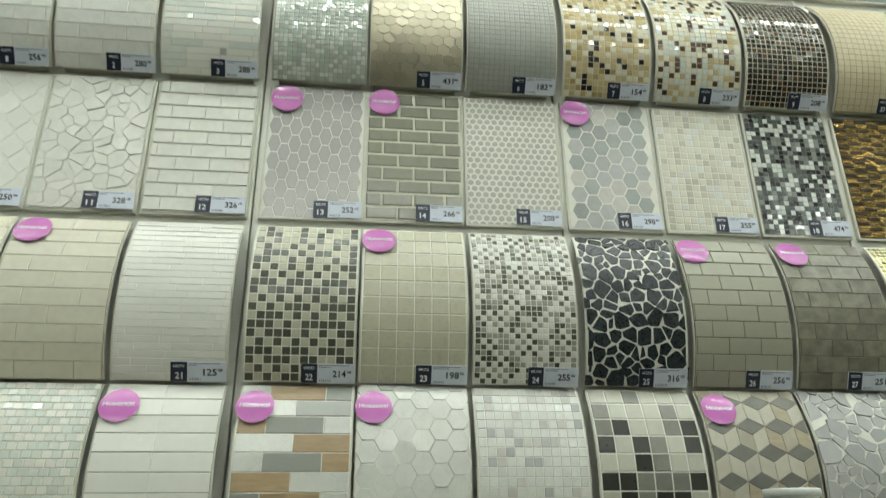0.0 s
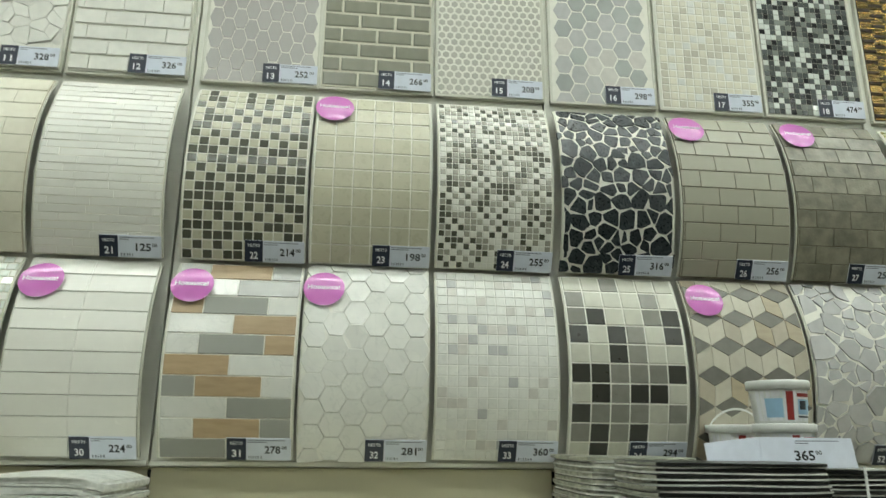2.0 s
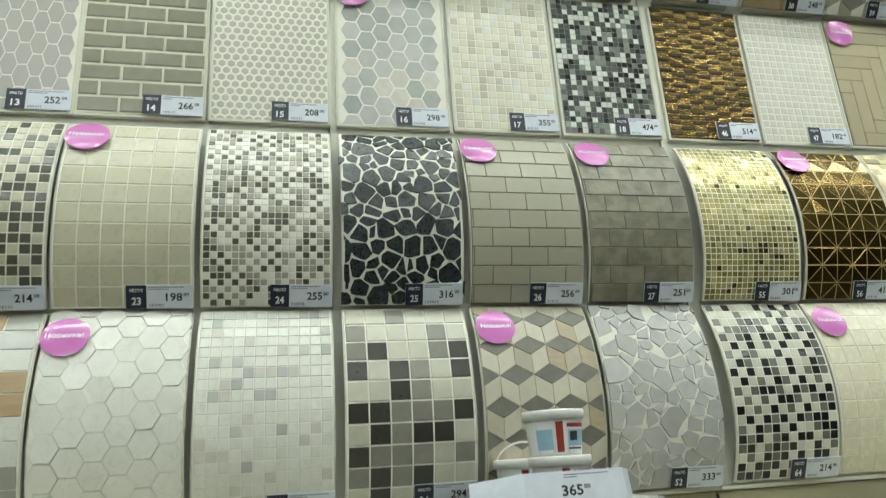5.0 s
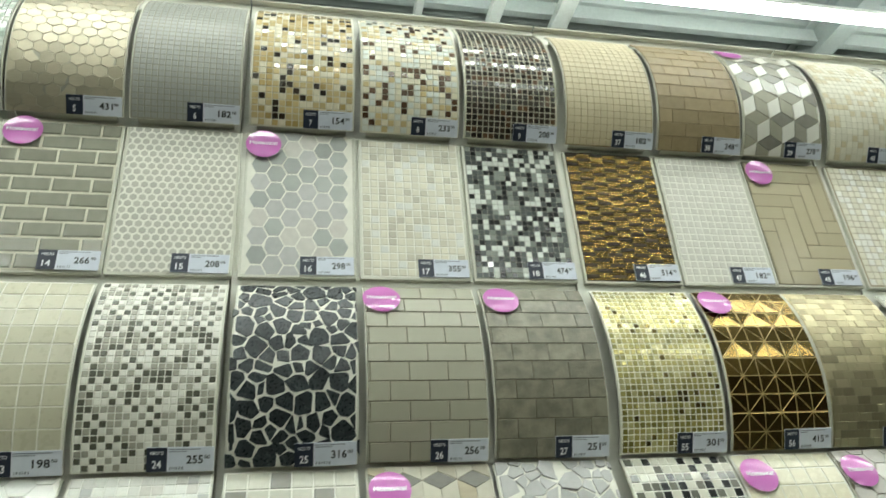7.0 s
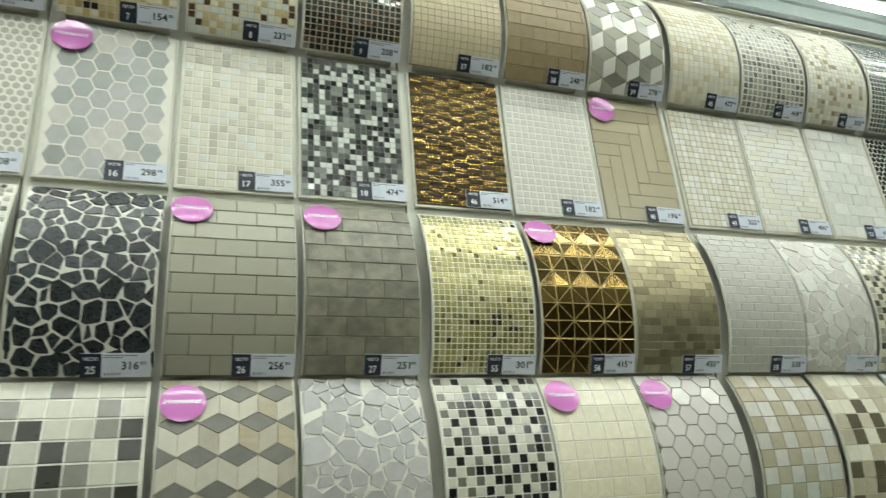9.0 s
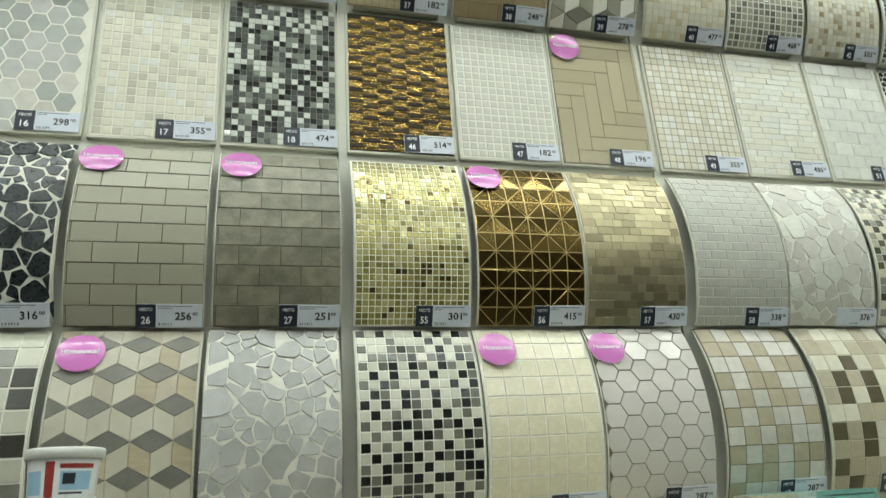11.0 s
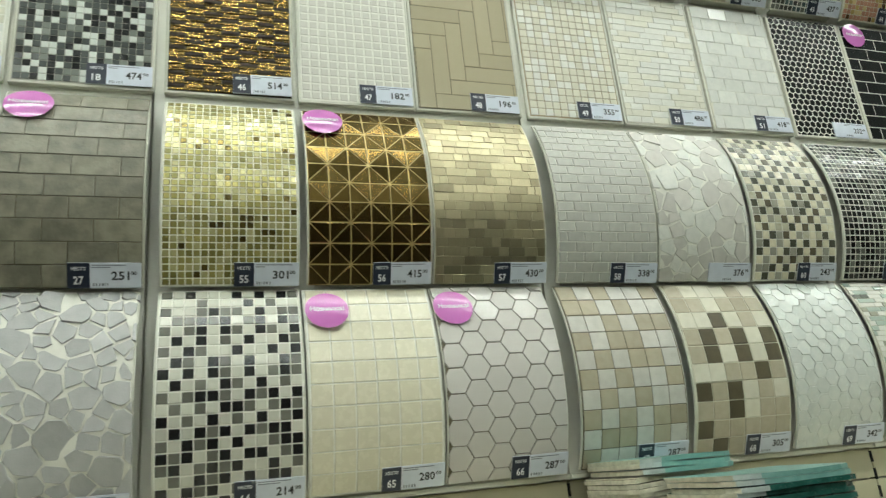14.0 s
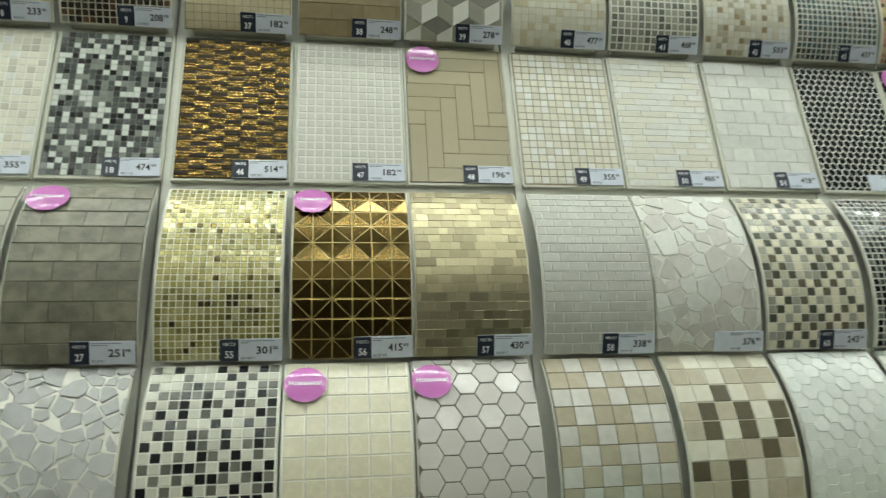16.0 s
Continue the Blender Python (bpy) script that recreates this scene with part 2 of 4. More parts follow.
# bottom, height, bulge, distance of the sheet's foot and head from the wall
ROW_PLAN = [(2.992, 0.492, 0.090, 0.032, 0.022), (2.490, 0.485, 0.0, 0.012, 0.012), (1.963, 0.490, 0.068, 0.026, 0.016), (1.466, 0.486, 0.068, 0.026, 0.016)]


class Profile:
    """The line of a panel's face from foot to head: s is the length along it."""

    def __init__(self, row):
        self.z0, self.h, self.sag, self.foot, self.head = ROW_PLAN[row]
        if self.sag:
            self.r = (self.h ** 2 / 4 + self.sag ** 2) / (2 * self.sag)
            self.half = math.asin(self.h / 2 / self.r)
            self.length = 2 * self.r * self.half
        else:
            self.length = self.h
        self.lean = math.atan2(self.foot - self.head, self.h)

    def at(self, s):
        """Distance out from the wall, height over the foot, and the face's tilt upwards."""
        if not self.sag:
            return self.foot, s, 0.0
        a = -self.half + s / self.r
        z = self.h / 2 + self.r * math.sin(a)
        out = self.r * math.cos(a) - self.r * math.cos(self.half)
        return out + self.foot + (self.head - self.foot) * z / self.h, z, a + self.lean

    def stand(self, u, s, turn=0.0, off=0.0, tip=0.0, tip2=0.0):
        out, z, a = self.at(s)
        out, z = out + off * math.cos(a), z + off * math.sin(a)
        return Matrix.Translation((u, -out, z)) @ Matrix.Rotation(-a + tip, 4, "X") @ Matrix.Rotation(tip2, 4, "Z") @ Matrix.Rotation(-turn, 4, "Y")


# ---- tile shapes and laying patterns: a pattern gives (polygon about its middle, u, s, turn, material, thickness) ----
def rect(w, h):
    return ((-w / 2, -h / 2), (w / 2, -h / 2), (w / 2, h / 2), (-w / 2, h / 2))


def hexagon(rx, ry, flat):
    k = 0 if flat else 30
    return tuple((rx * math.cos(radians(60 * i + k)), ry * math.sin(radians(60 * i + k))) for i in range(6))


def clip(poly, x0, x1, y0, y1):
    for ax, lim, sign in ((0, x0, 1), (0, x1, -1), (1, y0, 1), (1, y1, -1)):
        res = []
        for i, p in enumerate(poly):
            q = poly[i - 1]
            a, b = sign * (q[ax] - lim), sign * (p[ax] - lim)
            if a * b < 0:
                t = a / (a - b)
                res.append((q[0] + (p[0] - q[0]) * t, q[1] + (p[1] - q[1]) * t))
            if b >= 0:
                res.append(p)
        poly = res
        if len(poly) < 3:
            return []
    return poly


def area(poly):
    return abs(sum(poly[i - 1][0] * p[1] - p[0] * poly[i - 1][1] for i, p in enumerate(poly))) / 2


def place(poly, u, s, material, thick, length, edge=0.003, least=0.00004):
    """Cuts a tile off at the panel's borders; gives a list of none or one."""
    world_poly = [(x + u, y + s) for x, y in poly]
    cut = clip(world_poly, edge, PANEL_W - edge, edge, length - edge)
    if len(cut) < 3 or area(cut) < least:
        return []
    if len(cut) == len(poly) and all(abs(a[0] - b[0]) + abs(a[1] - b[1]) < 1e-7 for a, b in zip(sorted(cut), sorted(world_poly))):
        return [(poly, u, s, 0.0, material, thick)]
    cx, cy = sum(p[0] for p in cut) / len(cut), sum(p[1] for p in cut) / len(cut)
    return [(tuple((round(x - cx, 5), round(y - cy, 5)) for x, y in cut), cx, cy, 0.0, material, thick)]


def squares(n, mats, gap=0.002, tall=1.0, thick=0.004):
    """n tiles across; mats is a string of material names with weights."""
    def lay(rng, length):
        names, weights = zip(*mats)
        p = (PANEL_W - 0.006) / n
        q = p * tall
        rows = max(1, round((length - 0.006) / q))
        q = (length - 0.006) / rows
        shape = rect(p - gap, q - gap)
        return [(shape, 0.003 + (i + 0.5) * p, 0.003 + (j + 0.5) * q, 0.0, rng.choices(names, weights)[0], thick) for j in range(rows) for i in range(n)]
    return lay


def charted(rows, key, gap=0.002, thick=0.004):
    """Square tiles as charted, rows from the head down."""
    def lay(rng, length):
        n = len(rows[0])
        p, q = (PANEL_W - 0.006) / n, (length - 0.006) / len(rows)
        shape = rect(p - gap, q - gap)
        return [(shape, 0.003 + (i + 0.5) * p, length - 0.003 - (j + 0.5) * q, 0.0, key[c], thick) for j, row in enumerate(rows) for i, c in enumerate(row)]
    return lay


def planks(rows, key, gap=0.0026, thick=0.004):
    """Rows from the head down of two long planks, or of half, long and half."""
    def lay(rng, length):
        q = (length - 0.004) / len(rows)
        res = []
        for j, row in enumerate(rows):
            cuts = (0.0, 0.5, 1.0) if len(row) == 2 else (0.0, 0.25, 0.76, 1.0)
            for k, c in enumerate(row):
                a, b = (0.003 + (PANEL_W - 0.006) * v for v in cuts[k:k + 2])
                res.append((rect(b - a - gap, q - gap), (a + b) / 2, length - 0.002 - (j + 0.5) * q, 0.0, key[c], thick))
        return res
    return lay


def checks(n, light, dark, gap=0.002, tall=1.0, thick=0.004, flip=0.3):
    """Chequered in two weighted sets, with stray tiles."""
    def lay(rng, length):
        a, b = zip(*light), zip(*dark)
        (an, aw), (bn, bw) = a, b
        p = (PANEL_W - 0.006) / n
        rows = max(1, round((length - 0.006) / (p * tall)))
        q = (length - 0.006) / rows
        shape = rect(p - gap, q - gap)
        res = []
        for j in range(rows):
            for i in range(n):
                odd = (i + j) % 2 == 1
                if rng.random() < flip:
                    odd = False
                res.append((shape, 0.003 + (i + 0.5) * p, 0.003 + (j + 0.5) * q, 0.0, rng.choices(bn, bw)[0] if odd else rng.choices(an, aw)[0], thick))
        return res
    return lay


def bricks(long, high, mats, gap=0.003, shift=0.5, thick=0.005, start=0.0, uneven=0.0, butt=None):
    def lay(rng, length):
        names, weights = zip(*mats)
        rows = max(1, round((length - 0.004) / high))
        q = (length - 0.004) / rows
        res = []
        for j in range(rows):
            u = -long + ((j * shift + start) % 1.0) * long - long * 0.5
            while u < PANEL_W + long:
                w = long * (1 + uneven * rng.uniform(-1, 1))
                res += place(rect(w - (gap if butt is None else butt), q - gap), u + w / 2, 0.002 + (j + 0.5) * q, rng.choices(names, weights)[0], thick + (uneven and rng.uniform(-0.001, 0.001)), length, 0.002)
                u += w
        return res
    return lay


def hexes(a, mats, gap=0.003, flat=True, tall=1.0, thick=0.006, inset=None):
    def lay(rng, length):
        names, weights = zip(*mats)
        res = []
        if flat:
            cols = int(PANEL_W / (1.5 * a)) + 1
            for i in range(cols + 1):
                u = (a * 0.75 if inset is None else inset) + 1.5 * a * i
                if inset is not None and u + a > PANEL_W + 0.006:
                    continue
                for j in range(int(length / (math.sqrt(3) * a * tall)) + 2):
                    s = math.sqrt(3) * a * tall * (j + (0.5 if i % 2 else 0.0))
                    r = a - gap / math.sqrt(3)
                    res += place(hexagon(r, r * tall, True), u, s, rng.choices(names, weights)[0], thick, length, 0.001 if inset is None else -0.006)
        else:
            w = math.sqrt(3) * a
            for j in range(int(length / (1.5 * a * tall)) + 2):
                for i in range(int(PANEL_W / w) + 2):
                    r = a - gap / math.sqrt(3)
                    res += place(hexagon(r, r * tall, False), w * (i + (0.5 if j % 2 else 0.0)), 1.5 * a * tall * j, rng.choices(names, weights)[0], thick, length, 0.001)
        return res
    return lay


def cubes(width, left, right, top, gap=0.0016, thick=0.006, flip=1, tall=1.0):
    """Tumbling blocks of three lozenges."""
    def lay(rng, length):
        e = width / math.sqrt(3)
        hw = width / 2
        k = 1 - gap / e * 1.3
        kinds = (((0, 0), (hw, e / 2), (hw, -e / 2), (0, -e), right), ((0, 0), (0, -e), (-hw, -e / 2), (-hw, e / 2), left), ((0, 0), (-hw, e / 2), (0, e), (hw, e / 2), top))
        res = []
        for j in range(-1, int(length / (1.5 * e * tall)) + 2):
            for i in range(-1, int(PANEL_W / width) + 2):
                u, s = width * (i + (0.5 if j % 2 else 0.0)), 1.5 * e * tall * j + 0.02
                for *q, names in kinds:
                    mx, my = sum(p[0] for p in q) / 4, sum(p[1] for p in q) / 4
                    shape = tuple(((x - mx) * k, flip * tall * (y - my) * k) for x, y in q)
                    res += place(shape, u + mx, s + flip * tall * my, rng.choice(names), thick, length, 0.003)
        return res
    return lay


def shards(cell, mats, gap=0.005, squash=1.0, thick=0.006, wobble=0.42, thin=0.0):
    """Broken stone: cells of scattered points."""
    def lay(rng, length):
        names, weights = zip(*mats)
        nx, ny = round(PANEL_W / cell), round(length / (cell * squash))
        pts = []
        for j in range(-1, ny + 1):
            for i in range(-1, nx + 1):
                if rng.random() < thin:
                    continue
                pts.append(((i + 0.5 + (0.5 if j % 2 else 0) + rng.uniform(-wobble, wobble)) * cell, (j + 0.5 + rng.uniform(-wobble, wobble)) * cell * squash))
        res = []
        for p in pts:
            poly = [(0.002, 0.002), (PANEL_W - 0.002, 0.002), (PANEL_W - 0.002, length - 0.002), (0.002, length - 0.002)]
            for q in pts:
                dx, dy = q[0] - p[0], q[1] - p[1]
                d = math.hypot(dx, dy)
                if q is p or d > 4 * cell:
                    continue
                lim = d / 2 - gap / 2 * rng.uniform(0.6, 1.5)
                cut = []
                for i, b in enumerate(poly):
                    a = poly[i - 1]
                    fa = ((a[0] - p[0]) * dx + (a[1] - p[1]) * dy) / d - lim
                    fb = ((b[0] - p[0]) * dx + (b[1] - p[1]) * dy) / d - lim
                    if fa * fb < 0:
                        t = fa / (fa - fb)
                        cut.append((a[0] + (b[0] - a[0]) * t, a[1] + (b[1] - a[1]) * t))
                    if fb <= 0:
                        cut.append(b)
                poly = cut
                if len(poly) < 3:
                    break
            if len(poly) < 3 or area(poly) < 0.00006:
                continue
            cx, cy = sum(v[0] for v in poly) / len(poly), sum(v[1] for v in poly) / len(poly)
            res.append((tuple((x - cx, y - cy) for x, y in poly), cx, cy, 0.0, rng.choices(names, weights)[0], thick * rng.uniform(0.7, 1.2)))
        return res
    return lay


def crazy(cell, mats, gap=0.006, thick=0.005, spread=0.5, knock=0.2, ragged=0.004):
    """Crazy paving: broken slabs of uneven size, fitted to one another, with knocked corners."""
    def lay(rng, length):
        names, weights = zip(*mats)
        seeds, tries = [], 0
        while tries < 4000:
            tries += 1
            x, y, size = rng.uniform(-0.02, PANEL_W + 0.02), rng.uniform(-0.02, length + 0.02), cell * rng.uniform(1 - spread, 1 + spread * 0.8)
            if all(math.hypot(x - p[0], y - p[1]) > 0.5 * (size + p[2]) for p in seeds):
                seeds.append((x, y, size))
        res = []
        for p in seeds:
            x0, x1, y0, y1 = -rng.uniform(-ragged, ragged), PANEL_W + rng.uniform(-ragged, ragged), 0.002, length - 0.002
            poly = [(x0, y0), (x1, y0), (x1, y1), (x0, y1)]
            for q in seeds:
                dx, dy = q[0] - p[0], q[1] - p[1]
                d = math.hypot(dx, dy)
                if q is p or d > 5 * cell:
                    continue
                lim = (d * d + (p[2] ** 2 - q[2] ** 2) * 0.25) / (2 * d) - gap / 2 * rng.uniform(0.5, 1.5)
                slant = rng.gauss(0, 0.2)
                nx, ny = (dx * math.cos(slant) - dy * math.sin(slant)) / d, (dx * math.sin(slant) + dy * math.cos(slant)) / d
                cut = []
                for i, b in enumerate(poly):
                    a = poly[i - 1]
                    fa, fb = (a[0] - p[0]) * nx + (a[1] - p[1]) * ny - lim, (b[0] - p[0]) * nx + (b[1] - p[1]) * ny - lim
                    if fa * fb < 0:
                        t = fa / (fa - fb)
                        cut.append((a[0] + (b[0] - a[0]) * t, a[1] + (b[1] - a[1]) * t))
                    if fb <= 0:
                        cut.append(b)
                poly = cut
                if len(poly) < 3:
                    break
            if len(poly) < 3 or area(poly) < 0.00005:
                continue
            worn = []
            for i, v in enumerate(poly):
                before, after = poly[i - 1], poly[(i + 1) % len(poly)]
                k, m = rng.uniform(0.02, 1.0) * knock, rng.uniform(0.02, 1.0) * knock
                worn += [(v[0] + (before[0] - v[0]) * k, v[1] + (before[1] - v[1]) * k), (v[0] + (after[0] - v[0]) * m, v[1] + (after[1] - v[1]) * m)]
            cx, cy = sum(v[0] for v in worn) / len(worn), sum(v[1] for v in worn) / len(worn)
            res.append((tuple((x - cx, y - cy) for x, y in worn), cx, cy, 0.0, rng.choices(names, weights)[0], thick * rng.uniform(0.75, 1.2)))
        return res
    return lay


def split_strips(gap=0.002):
    """Thin glittering strips between courses of matt and glittering blocks."""
    def lay(rng, length):
        res, s, odd = [], 0.003, 0
        while s < length - 0.016:
            for high, long in ((0.0075, 0.06), (0.0115, 0.046)):
                u = -long * (odd % 2) - 0.004
                k = 0
                while u < PANEL_W:
                    m = "bronze" if high < 0.01 or k % 2 else "bronze_dark"
                    res += place(rect(long - gap, high - gap), u + long / 2, s + high / 2, m, 0.004 + (0.003 if m == "bronze_dark" else rng.uniform(0, 0.002)), length, 0.002)
                    u += long
                    k += 1
                s += high
            odd += 1
        return res
    return lay


def mirror_strips(high=0.0232, gap=0.002):
    """Pale glass strips with a small mirror square here and there."""
    def lay(rng, length):
        rows = round((length - 0.004) / high)
        q = (length - 0.004) / rows
        res = []
        for j in range(rows):
            u = -rng.uniform(0.0, 0.06)
            while u < PANEL_W:
                bit = rng.random() < 0.16
                w = 0.020 if bit else rng.uniform(0.06, 0.11)
                res += place(rect(w - gap, q - gap), u + w / 2, 0.002 + (j + 0.5) * q, "silver_mirror" if bit else rng.choice(("glass_white", "white_gloss")), 0.0055 if bit else 0.004, length, 0.002)
                u += w
        return res
    return lay


def herringbone(w, ratio, mats, gap=0.0022, thick=0.005):
    def lay(rng, length):
        names, weights = zip(*mats)
        long = w * ratio
        res = []
        for k in range(-16, 24):
            for n in range(-6, 8):
                u, s = k * w + n * long - 0.045, k * w - n * long + 0.30
                res += place(rect(long - gap, w - gap), u + long / 2, s + w / 2, rng.choices(names, weights)[0], thick, length, 0.002)
                res += place(rect(w - gap, long - gap), u + long + w / 2, s + w - long / 2, rng.choices(names, weights)[0], thick, length, 0.002)
        return res
    return lay


def stars(cell, mats, gap=0.003, thick=0.005):
    """Squares halved by alternating diagonals."""
    def lay(rng, length):
        names, weights = zip(*mats)
        res = []
        for j in range(int(length / cell) + 1):
            for i in range(int(PANEL_W / cell) + 1):
                x, y, c = i * cell, j * cell, cell
                tris = (((0, 0), (c, 0), (c, c)), ((0, 0), (c, c), (0, c))) if (i + j) % 2 else (((0, 0), (c, 0), (0, c)), ((c, 0), (c, c), (0, c)))
                for t in tris:
                    mx, my = sum(p[0] for p in t) / 3, sum(p[1] for p in t) / 3
                    k = 1 - gap / cell * 2
                    res += place(tuple(((a - mx) * k, (b - my) * k) for a, b in t), x + mx, y + my, rng.choices(names, weights)[0], thick, length, 0.002)
        return res
    return lay


def lanterns(w, h, material, gap=0.005, thick=0.006):
    def lay(rng, length):
        half = [(w / 4 * (1 + math.cos(math.pi * k / 6)) - gap / 2, h / 2 * k / 6) for k in range(-5, 6)]
        shape = tuple(half + [(-x, y) for x, y in reversed(half)])
        shape = tuple((x * 0.99, y * 0.99) for x, y in shape)
        res = []
        for j in range(int(2 * length / h) + 2):
            for i in range(int(PANEL_W / w) + 2):
                res += place(shape, w * (i + (0.5 if j % 2 else 0)), j * h / 2, material, thick, length, 0.003)
        return res
    return lay


def prism(poly, thick, bevel=0.0009):
    """A tile lying on y = 0 with its face towards -y and a bevelled rim."""
    if sum(poly[i - 1][0] * p[1] - p[0] * poly[i - 1][1] for i, p in enumerate(poly)) < 0:
        poly = poly[::-1]
    n = len(poly)
    xs, ys = [p[0] for p in poly], [p[1] for p in poly]
    kx, ky = (max(0.6, 1 - 2 * bevel / max(0.004, max(q) - min(q))) for q in (xs, ys))
    drop = min(bevel, thick * 0.3)
    vs = [(x, 0.0, y) for x, y in poly] + [(x, -(thick - drop), y) for x, y in poly] + [(x * kx, -thick, y * ky) for x, y in poly]
    fs = [tuple(range(2 * n, 3 * n))]
    for i in range(n):
        j = (i + 1) % n
        fs += [(i, j, n + j, n + i), (n + i, n + j, 2 * n + j, 2 * n + i)]
    return vs, fs


# ---- the setting: floor, roof, walls, shelving back ----
def slab(name, dims, material, label, bevel=0.0, category="wall"):
    return thing(name, block(name, dims, material, bevel), Matrix(), label, category, kind="structure")


# floor out of view, coloured dark so that little light bounces up
slab("floor", (-9, 15, -9, 11, -0.1, 0.0), "floor_tile", "dark grey polished shop floor, unseen, dark to limit bounce", category="floor")
# outer walls, never in view, added to close the room and bounce light
slab("wall_north", (-9, 15, 11, 11.2, 0, 6.9), "shop_wall", "plain pale unseen wall added far behind the shelving to close the room")
slab("wall_south", (-9, 15, -9.2, -9, 0, 6.9), "shop_wall", "plain pale unseen wall added to close the room")
slab("wall_west", (-9.2, -9, -9.2, 11.2, 0, 6.9), "shop_wall", "plain pale unseen wall added to close the room")
slab("wall_east", (15, 15.2, -9.2, 11.2, 0, 6.9), "shop_wall", "plain pale unseen wall added to close the room")
# profiled roof sheet, ribs along the aisle
ROOF_Z = 6.6
vs, fs = [], []
ribs = []
y = -9.2
while y < 11.2:
    for dy, dz in ((0.0, 0.0), (0.16, 0.0), (0.20, 0.07), (0.30, 0.07)):
        ribs.append((y + dy, ROOF_Z + dz))
    y += 0.34
for y, z in ribs:
    vs += [(-9.2, y, z), (15.2, y, z)]
fs = [(2 * k, 2 * k + 1, 2 * k + 3, 2 * k + 2) for k in range(len(ribs) - 1)]
thing("ceiling", mesh("ceiling", vs, fs, ["roof_sheet"]), Matrix(), "grey profiled steel roof sheeting", "ceiling", kind="structure")
for x in (-5.2, -1.2, 7.25, 10.8):
    v, f = joined([box(x - 0.1, x + 0.1, -9.2, 11.2, 6.24, 6.26), box(x - 0.006, x + 0.006, -9.2, 11.2, 6.26, 6.56), box(x - 0.1, x + 0.1, -9.2, 11.2, 6.56, 6.58)])
    thing("roof_beam", mesh("roof_beam", v, f, ["steel_grey"]), Matrix(), "grey painted steel roof beam", "beam", "roof beams", "structure")

for x, w in ((0.66, 0.085), (0.96, 0.07), (1.13, 0.045), (3.16, 0.033), (3.84, 0.055), (4.45, 0.075)):
    thing("roof_brace", block("roof_brace", (x - w, x + w, -9.2, 11.2, 6.20, 6.28), "steel_pale", 0.004), Matrix(), "pale grey steel roof member", "beam", "roof members", "structure")
for y in (2.9, 4.78, 6.6):
    thing("purlin", block("purlin", (-9.2, 15.2, y - 0.035, y + 0.035, 6.40, 6.56), "steel_grey", 0.004), Matrix(), "grey painted steel purlin under the roof", "beam", "roof purlins", "structure")
# shelving back: white display boards, one a bay, over beige back panels
BAYS = [-1.045, -0.022, 1.008, 2.021, 3.047, 4.072, 5.090, 6.110]
BOARD_Z0, BOARD_Z1 = 1.446, 3.535
for k in range(len(BAYS) - 1):
    x0, x1 = BAYS[k] + 0.003, BAYS[k + 1] - 0.003
    v, f = joined([box(x0, x1, WALL_Y, WALL_Y + 0.018, BOARD_Z0, BOARD_Z1, 0.001), box(x0, x1, WALL_Y - 0.012, WALL_Y - 0.0005, BOARD_Z0, BOARD_Z0 + 0.012, 0.002)])
    board = thing("display_board", mesh("display_board", v, f, ["board_white"]), Matrix(), "white display board on the shelving, carrying tile samples", "board", "display boards", "structure")
    v, f = box(x0, x1, WALL_Y - 0.02, WALL_Y + 0.025, BOARD_Z1, BOARD_Z1 + 0.006, 0.001)
    child("cap", mesh("cap", v, f, ["board_edge"]), board)
    x0, x1 = BAYS[k] + 0.0025, BAYS[k + 1] - 0.0025
    for z0, z1 in ((1.360, BOARD_Z0 - 0.004), (0.96, 1.356), (0.56, 0.956), (0.16, 0.556)):
        slab("back_panel", (x0, x1, WALL_Y + 0.012, WALL_Y + 0.03, z0, z1), "back_panel_paint", "beige painted steel back panel of the shelving", 0.002, "panel")
for x in BAYS:
    parts = [box(x - 0.017, x + 0.017, WALL_Y + 0.032, WALL_Y + 0.09, 0.0, 3.5, 0.002)]
    up = thing("upright", mesh("upright", *joined(parts), ["upright_paint"]), Matrix(), "slotted steel shelving upright", "upright", "shelving uprights", "structure")
    # slots are solid blocks; the shade inside the openings is their black colour
    for k in range(4):
        z = 1.420 - 0.05 * k
        v, f = box(x - 0.0035, x + 0.0035, WALL_Y + 0.0085, WALL_Y + 0.0325, z - 0.016, z + 0.016)
        child("slot", mesh("slot", v, f, ["slot_shade"]), up)
# unseen rear skin, added so that no light leaks between boards
slab("shelving_rear", (-6.0, 11.0, WALL_Y + 0.1, WALL_Y + 0.13, 0.0, 3.52), "board_white", "unseen white skin added behind the shelving run to stop light leaks")
slab("shelving_side_board", (-6.0, BAYS[0] - 0.003, WALL_Y, WALL_Y + 0.018, 0.0, 3.535), "board_white", "white board closing the shelving run")
slab("shelving_end_board", (BAYS[-1] + 0.003, 11.0, WALL_Y, WALL_Y + 0.018, 0.0, 3.535), "board_white", "white board closing the shelving run")
SHELF_Z = 1.17
for k in range(len(BAYS) - 1):
    for z in (SHELF_Z, 0.15):
        v, f = joined([box(BAYS[k] + 0.002, BAYS[k + 1] - 0.002, 1.54, WALL_Y + 0.01, z - 0.03, z, 0.003)])
        thing("shelf", mesh("shelf", v, f, ["shelf_paint"]), Matrix(), "beige painted steel shelf", "shelf", "shelves", "structure")
# unseen run added across the aisle: closes the place behind the walker, dark to limit bounce
slab("opposite_shelving", (-6.0, 11.0, -2.6, -2.1, 0.0, 3.0), "bounce_dark", "plain dull unseen block added across the aisle to limit bounced light")

